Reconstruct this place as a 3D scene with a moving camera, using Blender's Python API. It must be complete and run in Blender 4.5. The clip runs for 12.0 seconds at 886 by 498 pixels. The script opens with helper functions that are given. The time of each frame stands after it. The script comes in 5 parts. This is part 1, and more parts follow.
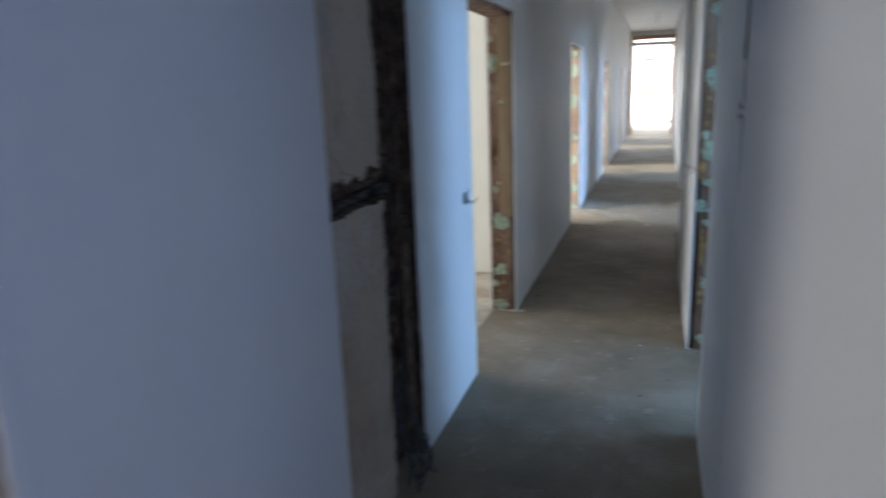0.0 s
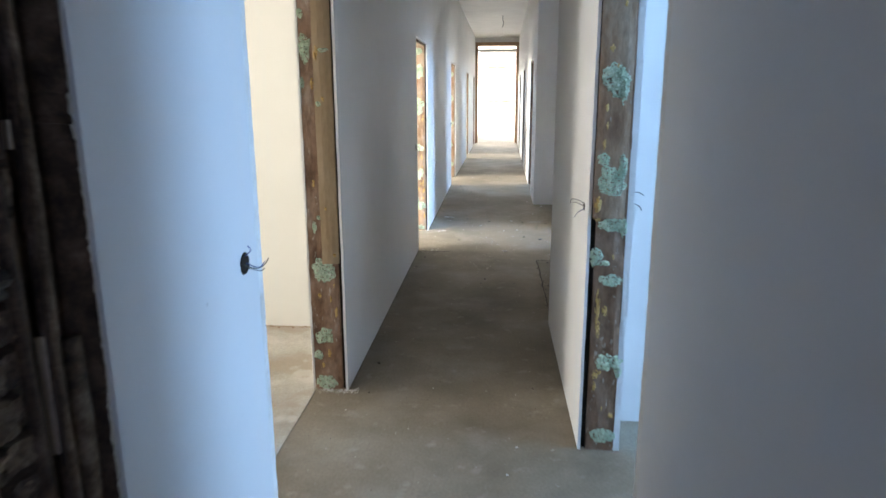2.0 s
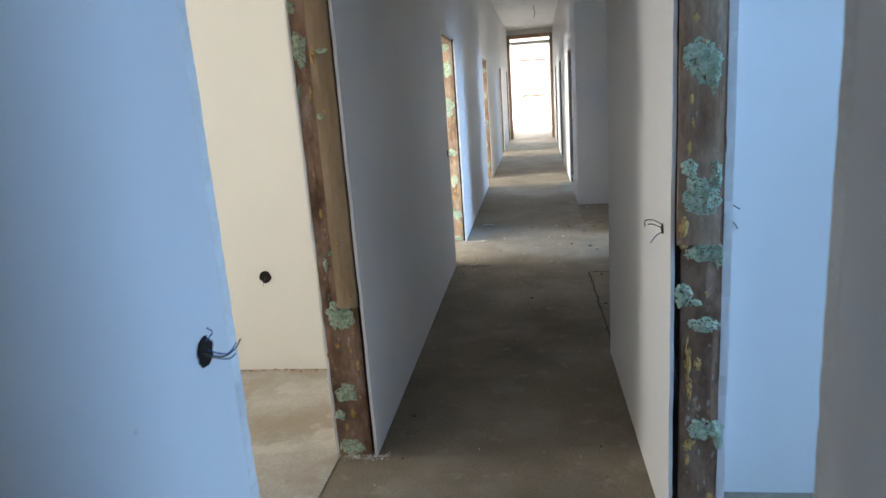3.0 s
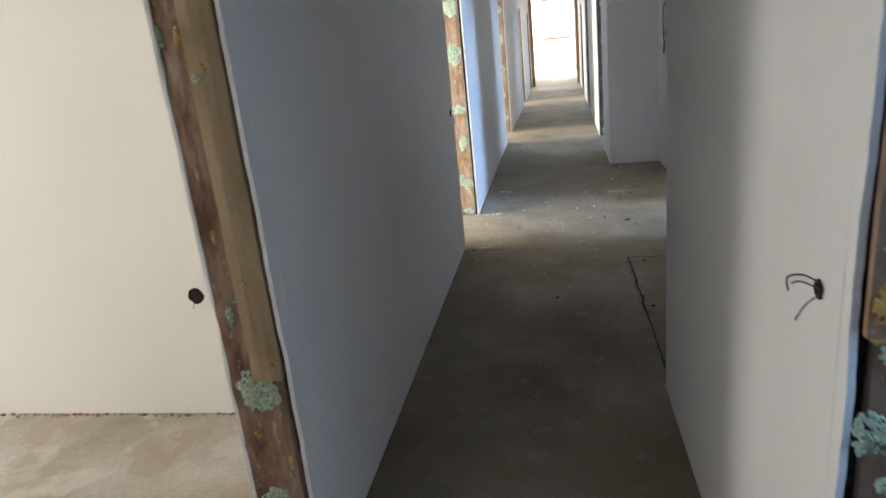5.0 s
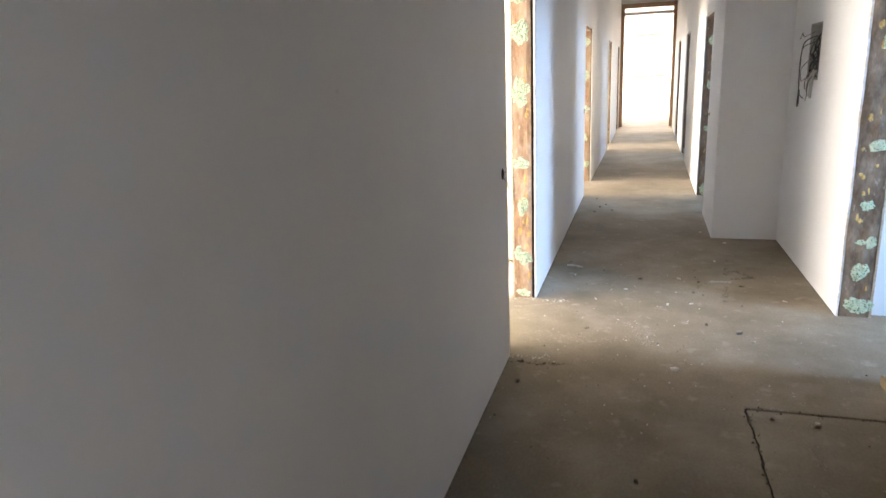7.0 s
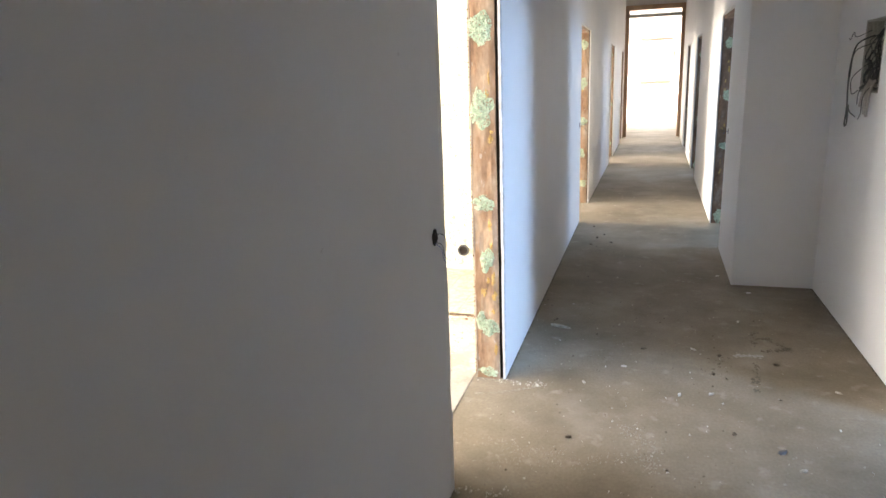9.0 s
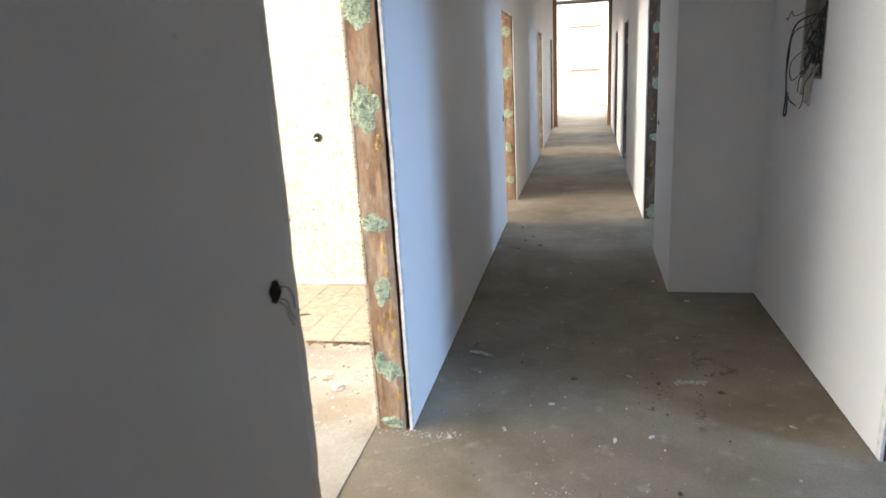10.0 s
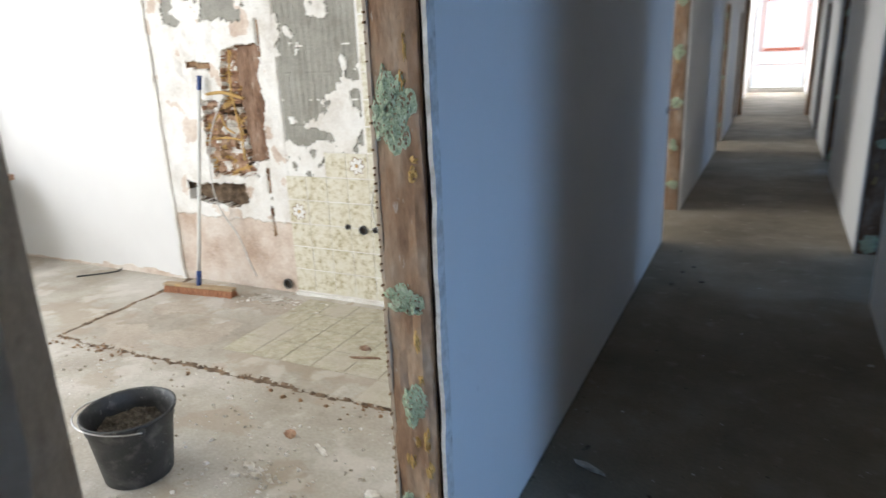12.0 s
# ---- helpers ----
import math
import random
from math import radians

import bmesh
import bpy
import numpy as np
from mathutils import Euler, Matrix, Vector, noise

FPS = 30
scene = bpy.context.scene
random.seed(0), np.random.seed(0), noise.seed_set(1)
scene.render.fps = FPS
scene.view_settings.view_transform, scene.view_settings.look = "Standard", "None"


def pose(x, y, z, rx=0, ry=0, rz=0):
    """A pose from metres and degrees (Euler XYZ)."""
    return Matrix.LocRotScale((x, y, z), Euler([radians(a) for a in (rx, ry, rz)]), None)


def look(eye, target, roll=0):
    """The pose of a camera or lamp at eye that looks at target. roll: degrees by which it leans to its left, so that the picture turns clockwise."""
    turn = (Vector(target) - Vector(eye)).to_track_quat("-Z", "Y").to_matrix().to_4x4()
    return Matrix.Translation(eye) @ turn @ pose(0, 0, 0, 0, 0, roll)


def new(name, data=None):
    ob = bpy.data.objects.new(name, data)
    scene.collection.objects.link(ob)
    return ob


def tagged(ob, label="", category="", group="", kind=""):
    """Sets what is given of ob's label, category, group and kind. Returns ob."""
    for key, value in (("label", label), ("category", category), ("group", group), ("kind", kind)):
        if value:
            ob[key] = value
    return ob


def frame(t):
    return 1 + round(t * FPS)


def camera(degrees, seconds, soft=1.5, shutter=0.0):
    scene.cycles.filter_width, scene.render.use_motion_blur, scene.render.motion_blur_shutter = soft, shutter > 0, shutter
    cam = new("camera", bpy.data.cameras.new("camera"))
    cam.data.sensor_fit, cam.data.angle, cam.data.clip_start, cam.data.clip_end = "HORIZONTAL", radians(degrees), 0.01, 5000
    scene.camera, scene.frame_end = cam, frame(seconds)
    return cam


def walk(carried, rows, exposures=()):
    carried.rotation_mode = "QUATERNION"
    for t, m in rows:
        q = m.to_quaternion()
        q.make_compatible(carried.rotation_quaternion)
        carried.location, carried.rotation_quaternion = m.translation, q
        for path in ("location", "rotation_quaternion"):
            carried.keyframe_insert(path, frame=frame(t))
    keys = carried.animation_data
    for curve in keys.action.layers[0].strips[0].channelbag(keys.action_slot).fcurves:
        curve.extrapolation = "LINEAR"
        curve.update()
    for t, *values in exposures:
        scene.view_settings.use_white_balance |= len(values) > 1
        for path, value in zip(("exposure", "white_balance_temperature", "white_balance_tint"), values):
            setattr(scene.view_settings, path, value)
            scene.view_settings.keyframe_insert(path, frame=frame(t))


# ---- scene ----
cam = camera(68.1, 12.0, shutter=0.5)
PATH = [
    (0, (-0.098, 0.412, 1.542), (-0.7, 2.263, 1.084), -2.2),
    (0.2, (-0.092, 0.565, 1.512), (-0.583, 2.451, 1.062), -2.8),
    (0.5, (-0.108, 0.776, 1.532), (-0.668, 2.644, 1.088), -3.3),
    (0.7, (-0.119, 0.907, 1.526), (-0.694, 2.772, 1.09), -3.2),
    (1, (-0.148, 1.072, 1.537), (-0.71, 2.935, 1.074), -3.0),
    (1.3, (-0.200, 1.272, 1.526), (-0.665, 3.163, 1.069), -0.7),
    (1.5, (-0.237, 1.396, 1.54), (-0.59, 3.309, 1.077), -0.1),
    (2, (-0.25, 1.718, 1.519), (-0.404, 3.659, 1.062), -0.2),
    (2.2, (-0.266, 1.885, 1.506), (-0.489, 3.823, 1.064), -1.6),
    (2.5, (-0.245, 2.051, 1.551), (-0.545, 3.979, 1.109), -2.7),
    (3, (-0.282, 2.335, 1.531), (-0.561, 4.261, 1.074), -4.1),
    (5, (-0.28, 3.411, 1.503), (-0.638, 5.286, 0.906), -6.0),
    (5.5, (-0.323, 3.699, 1.533), (-0.661, 5.566, 0.902), -5.0),
    (6, (-0.323, 4.044, 1.525), (-0.638, 5.918, 0.902), -4.1),
    (6.5, (-0.31, 4.425, 1.552), (-0.872, 6.27, 1.024), -3.9),
    (7, (-0.35, 4.778, 1.52), (-0.914, 6.628, 1.012), -2.4),
    (9, (-0.342, 5.974, 1.539), (-0.921, 7.823, 1.044), -2.2),
    (9.5, (-0.344, 6.259, 1.56), (-0.761, 8.145, 1.041), -2.2),
    (10, (-0.282, 6.612, 1.533), (-0.69, 8.497, 1.005), -3.2),
    (10.5, (-0.223, 6.895, 1.558), (-0.815, 8.731, 1.03), -3.6),
    (11, (-0.265, 7.192, 1.536), (-0.888, 9.014, 0.995), -2.2),
    (11.5, (-0.324, 7.45, 1.554), (-0.972, 9.259, 1.0), -1.5),
    (12, (-0.332, 7.781, 1.527), (-1.184, 9.497, 0.955), -2.4),
]
EXPOSURES = [(0, -0.47, 5900, 10), (0.5, 0.2, 6050, 10), (1, 0.35, 6200, 10), (1.5, 0.25, 6350, 10), (2, -0.01, 6400, 10), (2.5, -0.27, 6450, 10), (3, -0.52, 6250, 10), (5, -0.6, 6350, 11), (5.5, -0.36, 6500, 12), (6.5, 0.07, 7050, 15), (7, -0.01, 7150, 16), (9, -0.32, 6900, 15), (9.5, -0.58, 6750, 14), (10, -0.83, 6600, 13), (10.5, -1.08, 6500, 13), (11, -1.52, 6300, 12), (11.5, -1.9, 6100, 11), (12, -2.18, 5900, 10)]
walk(cam, [(t, look(eye, target, roll)) for t, eye, target, roll in PATH], EXPOSURES)

# ---- world and light ----
world = bpy.data.worlds.new("sky")
scene.world = world
world.use_nodes = True
wn = world.node_tree.nodes
sky = wn.new("ShaderNodeTexSky")
sky.sky_type, sky.sun_disc = "NISHITA", False
sky.sun_elevation, sky.sun_rotation = radians(65), radians(252)
wn["Background"].inputs["Strength"].default_value = 0.1
world.node_tree.links.new(sky.outputs[0], wn["Background"].inputs["Color"])

sun = new("sun", bpy.data.lights.new("sun", "SUN"))
sun.data.energy, sun.data.angle, sun.data.color = 3.0, radians(0.5), (1.0, 0.93, 0.82)
sun.matrix_world = look((-6, -2, 13.6), (0, 0, 0))


def window_light(place, target, width, height, power, color, spread=180):
    """Sky light entering through one window opening."""
    ob = new("window_light", bpy.data.lights.new("window_light", "AREA"))
    ob.data.shape, ob.data.size, ob.data.size_y = "RECTANGLE", width, height
    ob.data.energy, ob.data.color, ob.data.spread = power, color, radians(spread)
    ob.matrix_world = look(place, target)
    return ob


DAY = (1.0, 0.975, 0.925)
WARM, COOL = (1.0, 0.95, 0.865), (0.35, 0.60, 1.0)
# the 8.65 window is unseen, added to light the kitchen past the niche
WEST_WINDOWS = ((-0.3, 1.8), (4.6, 1.1), (7.0, 1.5), (8.65, 1.5), (10.2, 1.3), (13.2, 1.8), (18.2, 1.8), (22.0, 1.8))     # centre, width
EAST_WINDOWS = ((3.55, 1.8), (7.1, 1.1), (12.6, 1.8), (17.0, 1.8), (20.6, 1.8))
# the west rooms face the sunlit yard, the east rooms the open sky
for (y, width), power, tint in zip(WEST_WINDOWS, (130, 182, 520, 420, 100, 860, 860, 640), (WARM, WARM, DAY, DAY, DAY, WARM, WARM, WARM)):
    window_light((-6.02, y, 1.75), (0, y, 1.4), width, 1.7, power, tint)
for (y, width), power, spread, aim in zip(EAST_WINDOWS, (300, 82, 280, 190, 170), (180, 60, 180, 180, 180), (0, 1.7, 0, 0, 0)):
    window_light((5.02, y, 1.82), (0, y + aim, 0.6), width, 1.6, power, COOL, spread)
# lamp in an unseen south window, added for the blue on the near walls
window_light((1.6, -1.32, 1.75), (0.2, 3, 1.4), 1.6, 1.7, 48, (0.40, 0.55, 1.0))
window_light((-0.13, 30.55, 1.6), (-0.13, 20, 1.2), 1.4, 2.6, 800, (1.0, 0.96, 0.89))


# ---- materials ----
def mat(name, colors, scale=3.0, fine=60.0, rough=0.85, bump=0.15, fine_amount=0.25, metal=0.0, dist=0.004, detail=6.0, stops=None, stretch=(1, 1, 1), spec=0.3, patches=()):
    """A procedural surface: broad patches between the colours, finer grain over them, and relief."""
    m = bpy.data.materials.new(name)
    m.use_nodes = True
    nt = m.node_tree
    n, ln = nt.nodes, nt.links
    b = n["Principled BSDF"]
    geo = n.new("ShaderNodeNewGeometry")
    mp = n.new("ShaderNodeMapping")
    mp.inputs["Scale"].default_value = stretch
    ln.new(geo.outputs["Position"], mp.inputs["Vector"])
    big = n.new("ShaderNodeTexNoise")
    big.inputs["Scale"].default_value, big.inputs["Detail"].default_value, big.inputs["Roughness"].default_value = scale, detail, 0.6
    ln.new(mp.outputs[0], big.inputs["Vector"])
    ramp = n.new("ShaderNodeValToRGB")
    stops = stops or [0.32 + 0.36 * i / max(1, len(colors) - 1) for i in range(len(colors))]
    el = ramp.color_ramp.elements
    while len(el) < len(colors):
        el.new(0.5)
    for e, c, s in zip(el, colors, stops):
        e.position, e.color = s, (*c, 1)
    ln.new(big.outputs[0], ramp.inputs[0])
    small = n.new("ShaderNodeTexNoise")
    small.inputs["Scale"].default_value, small.inputs["Detail"].default_value = fine, 3.0
    ln.new(mp.outputs[0], small.inputs["Vector"])
    mix = n.new("ShaderNodeMixRGB")
    mix.blend_type = "OVERLAY"
    mix.inputs[0].default_value = fine_amount
    ln.new(ramp.outputs[0], mix.inputs[1])
    ln.new(small.outputs[0], mix.inputs[2])
    last = mix.outputs[0]
    for tint, size, level, soft, amount in patches:
        spot = n.new("ShaderNodeTexNoise")
        spot.inputs["Scale"].default_value, spot.inputs["Detail"].default_value, spot.inputs["Roughness"].default_value = size, 5.0, 0.55
        ln.new(mp.outputs[0], spot.inputs["Vector"])
        lim = n.new("ShaderNodeMapRange")
        lim.inputs["From Min"].default_value, lim.inputs["From Max"].default_value, lim.inputs["To Max"].default_value = level, level + soft, amount
        ln.new(spot.outputs[0], lim.inputs["Value"])
        lay = n.new("ShaderNodeMixRGB")
        lay.inputs[2].default_value = (*tint, 1)
        ln.new(lim.outputs[0], lay.inputs[0])
        ln.new(last, lay.inputs[1])
        last = lay.outputs[0]
    ln.new(last, b.inputs["Base Color"])
    b.inputs["Roughness"].default_value, b.inputs["Metallic"].default_value = rough, metal
    b.inputs["Specular IOR Level"].default_value = spec
    add = n.new("ShaderNodeMath")
    add.operation = "MULTIPLY_ADD"
    add.inputs[1].default_value = 2.0
    ln.new(big.outputs[0], add.inputs[0])
    ln.new(small.outputs[0], add.inputs[2])
    bp = n.new("ShaderNodeBump")
    bp.inputs["Strength"].default_value, bp.inputs["Distance"].default_value = bump, dist
    ln.new(add.outputs[0], bp.inputs["Height"])
    ln.new(bp.outputs[0], b.inputs["Normal"])
    return m


PAINT = mat("white_wall_paint", [(0.70, 0.69, 0.675), (0.75, 0.745, 0.73)], 0.9, 220, 0.75, 0.12, 0.06, dist=0.002, patches=(((0.62, 0.60, 0.57), 3.0, 0.62, 0.12, 0.20), ((0.40, 0.37, 0.34), 17.0, 0.73, 0.03, 0.35)))
CREAM = mat("cream_wall_paint", [(0.78, 0.765, 0.71), (0.81, 0.80, 0.75)], 0.8, 200, 0.8, 0.15, 0.08, dist=0.003)
CEIL = mat("ceiling_paint", [(0.68, 0.67, 0.64), (0.76, 0.75, 0.72)], 2.5, 90, 0.85, 0.25, 0.12)
SCREED = mat("concrete_screed", [(0.158, 0.128, 0.088), (0.205, 0.170, 0.122), (0.245, 0.208, 0.155), (0.305, 0.268, 0.212)], 1.3, 75, 0.82, 0.2, 0.25, detail=9.0, patches=(((0.36, 0.33, 0.28), 2.1, 0.54, 0.16, 0.32), ((0.13, 0.105, 0.075), 3.3, 0.58, 0.14, 0.30), ((0.42, 0.39, 0.34), 9.0, 0.60, 0.10, 0.3), ((0.50, 0.48, 0.44), 30.0, 0.68, 0.05, 0.45), ((0.06, 0.05, 0.04), 55.0, 0.70, 0.03, 0.6)))
TIMBER = mat("old_brown_timber", [(0.11, 0.062, 0.038), (0.20, 0.118, 0.072), (0.27, 0.175, 0.12), (0.42, 0.36, 0.30)], 11, 60, 0.8, 0.6, 0.45, stretch=(1, 1, 0.45), stops=[0.30, 0.45, 0.60, 0.80], patches=(((0.50, 0.44, 0.37), 42.0, 0.64, 0.05, 0.6),))
TIMBER_LIGHT = mat("tan_timber_board", [(0.30, 0.21, 0.115), (0.35, 0.26, 0.16), (0.36, 0.29, 0.205)], 5, 70, 0.75, 0.25, 0.2, stretch=(1, 1, 0.3), patches=(((0.42, 0.27, 0.10), 5.0, 0.56, 0.05, 0.6), ((0.30, 0.25, 0.18), 4.0, 0.60, 0.03, 0.7)))
TIMBER_ORANGE = mat("orange_brown_timber", [(0.19, 0.105, 0.062), (0.31, 0.195, 0.12), (0.39, 0.285, 0.20), (0.48, 0.41, 0.33)], 9, 70, 0.8, 0.6, 0.45, stretch=(1, 1, 0.35), stops=[0.30, 0.44, 0.58, 0.74], patches=(((0.48, 0.42, 0.36), 6.0, 0.58, 0.12, 0.45), ((0.55, 0.50, 0.44), 45.0, 0.66, 0.05, 0.6)))
TIMBER_GREY = mat("grey_weathered_timber", [(0.075, 0.048, 0.030), (0.15, 0.105, 0.070), (0.22, 0.165, 0.120), (0.36, 0.31, 0.26)], 11, 60, 0.8, 0.6, 0.45, stretch=(1, 1, 0.45), stops=[0.30, 0.45, 0.60, 0.80], patches=(((0.42, 0.38, 0.34), 42.0, 0.66, 0.05, 0.5),))
FOAM = mat("green_mounting_foam", [(0.36, 0.46, 0.33), (0.53, 0.64, 0.46), (0.68, 0.76, 0.60)], 48, 240, 0.95, 1.0, 0.6, dist=0.008)
GLUE = mat("yellow_dried_foam", [(0.45, 0.27, 0.08), (0.60, 0.42, 0.17)], 30, 150, 0.8, 0.6, 0.3)
PIPE = mat("dull_grey_pipe", [(0.028, 0.022, 0.018), (0.070, 0.058, 0.048), (0.17, 0.145, 0.12)], 30, 120, 0.9, 1.0, 0.6, stretch=(1, 0.25, 1), spec=0.15, dist=0.01)
# dark brown of old pipes and joints, also the shade deep in the chase
DARK_BROWN = mat("dark_brown_and_shade", [(0.036, 0.024, 0.016), (0.088, 0.058, 0.039), (0.18, 0.125, 0.088)], 14, 90, 0.9, 0.5, 0.4)
# near-black colour that stands for the shade inside holes, gaps and cracks
DARK = mat("hollow_shade", [(0.014, 0.010, 0.008), (0.034, 0.025, 0.018)], 12, 90, 0.95, 0.4, 0.3)
BLACK = mat("black_plastic", [(0.016, 0.017, 0.018), (0.035, 0.036, 0.036)], 14, 140, 0.5, 0.2, 0.4, spec=0.5, patches=(((0.16, 0.155, 0.145), 16.0, 0.55, 0.16, 0.55), ((0.30, 0.29, 0.27), 60.0, 0.64, 0.06, 0.55)))
CABLE = mat("grey_cable", [(0.06, 0.06, 0.06), (0.12, 0.12, 0.115)], 20, 200, 0.6, 0.1, 0.2)
RED = mat("red_brown_window_paint", [(0.42, 0.16, 0.12), (0.50, 0.21, 0.16)], 8, 100, 0.5, 0.1, 0.2)
OLD_PLASTER = mat("old_grey_plaster", [(0.40, 0.305, 0.215), (0.475, 0.385, 0.29), (0.53, 0.445, 0.35)], 2.6, 70, 0.9, 0.3, 0.22, detail=8.0, patches=(((0.58, 0.51, 0.43), 2.2, 0.55, 0.10, 0.5), ((0.27, 0.19, 0.125), 6.0, 0.64, 0.10, 0.4)))
PALE_PLASTER = mat("pale_plaster", [(0.62, 0.585, 0.53), (0.75, 0.73, 0.69), (0.82, 0.81, 0.78)], 5, 60, 0.9, 0.4, 0.3, detail=8.0)
PINK_PLASTER = mat("stained_pink_plaster", [(0.46, 0.35, 0.27), (0.61, 0.52, 0.44), (0.70, 0.64, 0.57)], 5, 60, 0.9, 0.4, 0.3, detail=8.0)
STRIP_FLAKE = mat("pale_flaked_plaster", [(0.43, 0.37, 0.295), (0.52, 0.465, 0.39)], 6, 60, 0.9, 0.4, 0.3)
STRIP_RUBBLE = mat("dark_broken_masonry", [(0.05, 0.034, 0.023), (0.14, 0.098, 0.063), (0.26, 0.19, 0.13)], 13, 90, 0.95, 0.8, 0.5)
RUBBLE = mat("broken_brick_rubble", [(0.10, 0.06, 0.04), (0.26, 0.16, 0.09), (0.33, 0.24, 0.15)], 16, 90, 0.95, 0.8, 0.5)
BRICK = mat("orange_brick", [(0.20, 0.10, 0.06), (0.40, 0.25, 0.165), (0.52, 0.39, 0.29)], 14, 80, 0.9, 0.7, 0.4)
MORTAR = mat("grey_tile_mortar", [(0.27, 0.26, 0.225), (0.34, 0.33, 0.29), (0.38, 0.37, 0.33)], 6, 120, 0.9, 0.5, 0.3)
# ridges left by the notched trowel
mn, ml = MORTAR.node_tree.nodes, MORTAR.node_tree.links
comb = mn.new("ShaderNodeTexWave")
comb.bands_direction = "X"
comb.inputs["Scale"].default_value, comb.inputs["Distortion"].default_value, comb.inputs["Detail"].default_value, comb.inputs["Detail Scale"].default_value = 24.0, 1.6, 2.0, 0.5
ml.new([n for n in mn if n.bl_idname == "ShaderNodeNewGeometry"][0].outputs["Position"], comb.inputs["Vector"])
ridge = mn.new("ShaderNodeBump")
ridge.inputs["Strength"].default_value, ridge.inputs["Distance"].default_value = 0.9, 0.004
ml.new(comb.outputs["Fac"], ridge.inputs["Height"])
ml.new([n for n in mn if n.bl_idname == "ShaderNodeBump" and n != ridge][0].outputs[0], ridge.inputs["Normal"])
ml.new(ridge.outputs[0], mn["Principled BSDF"].inputs["Normal"])
SOIL = mat("dry_mortar_crumbs", [(0.045, 0.037, 0.028), (0.10, 0.083, 0.062), (0.20, 0.175, 0.14)], 40, 160, 0.95, 1.0, 0.5, dist=0.01)
TILE = mat("mottled_yellow_tile", [(0.35, 0.30, 0.18), (0.55, 0.505, 0.365), (0.645, 0.61, 0.49), (0.69, 0.665, 0.57)], 34, 120, 0.35, 0.05, 0.2, detail=3.0, stops=[0.30, 0.42, 0.52, 0.66])
LINO = mat("dusty_yellow_floor_tile", [(0.34, 0.30, 0.21), (0.43, 0.40, 0.30), (0.50, 0.47, 0.38)], 26, 110, 0.7, 0.15, 0.3, patches=(((0.44, 0.40, 0.34), 2.4, 0.48, 0.14, 0.7),))
PETAL = mat("white_tile_glaze", [(0.72, 0.71, 0.68), (0.80, 0.79, 0.76)], 30, 90, 0.35, 0.05, 0.1)
CHIP = mat("plaster_crumbs", [(0.30, 0.26, 0.20), (0.55, 0.52, 0.46), (0.75, 0.73, 0.70)], 9, 120, 0.9, 0.3, 0.3, stops=[0.40, 0.50, 0.62])
WHITE_PLASTIC = mat("white_plastic", [(0.62, 0.62, 0.60), (0.72, 0.72, 0.70)], 12, 100, 0.45, 0.05, 0.1)
BLUE_PLASTIC = mat("blue_plastic", [(0.025, 0.05, 0.17), (0.04, 0.08, 0.24)], 12, 100, 0.4, 0.05, 0.1)
BRISTLE = mat("red_brown_bristles", [(0.27, 0.11, 0.06), (0.45, 0.23, 0.125)], 60, 200, 0.8, 0.6, 0.4, stretch=(1, 1, 0.1))
CONDUIT = mat("rusty_conduit", [(0.16, 0.09, 0.05), (0.34, 0.23, 0.11)], 20, 90, 0.8, 0.4, 0.4)
STEEL = mat("zinc_steel", [(0.35, 0.35, 0.35), (0.5, 0.5, 0.5)], 20, 120, 0.4, 0.1, 0.2, metal=1.0)
BLUE_WIRE = mat("blue_wire", [(0.04, 0.06, 0.18), (0.06, 0.09, 0.25)], 30, 200, 0.5, 0.05, 0.1)
SMEAR = mat("white_paint_smear", [(0.36, 0.33, 0.29), (0.52, 0.50, 0.46)], 30, 120, 0.85, 0.2, 0.3)
SCRAPED_AND_SHADE = mat("scraped_paper_and_shade", [(0.34, 0.31, 0.28), (0.46, 0.43, 0.40)], 15, 90, 0.9, 0.3, 0.3)
TORN_BOARD = mat("torn_plasterboard_edge", [(0.50, 0.48, 0.45), (0.64, 0.63, 0.60), (0.76, 0.75, 0.73)], 18, 90, 0.9, 0.5, 0.4)
STREAK = mat("dark_floor_dirt", [(0.120, 0.099, 0.073), (0.16, 0.134, 0.100)], 20, 120, 0.8, 0.1, 0.3)
DUST = mat("pale_floor_dust", [(0.26, 0.235, 0.195), (0.36, 0.33, 0.28)], 20, 120, 0.9, 0.1, 0.3)
JOINT = mat("grey_brown_batten", [(0.23, 0.165, 0.115), (0.37, 0.30, 0.235)], 8, 90, 0.85, 0.4, 0.4, stretch=(1, 1, 0.3))
DUSTY = mat("pinkish_dusty_mortar", [(0.36, 0.31, 0.25), (0.44, 0.39, 0.33)], 5, 80, 0.9, 0.3, 0.3)
ROOM_SCREED = mat("pale_dusty_screed", [(0.30, 0.265, 0.21), (0.37, 0.335, 0.28), (0.43, 0.40, 0.345), (0.50, 0.47, 0.42)], 1.6, 80, 0.85, 0.25, 0.25, detail=9.0, patches=(((0.33, 0.265, 0.19), 2.2, 0.53, 0.05, 0.50), ((0.56, 0.53, 0.48), 3.5, 0.56, 0.06, 0.5), ((0.25, 0.21, 0.16), 30.0, 0.67, 0.04, 0.5)))
BROWN = mat("brown_door_lining", [(0.36, 0.23, 0.14), (0.46, 0.31, 0.20)], 5, 90, 0.6, 0.3, 0.4, stretch=(1, 1, 0.2))


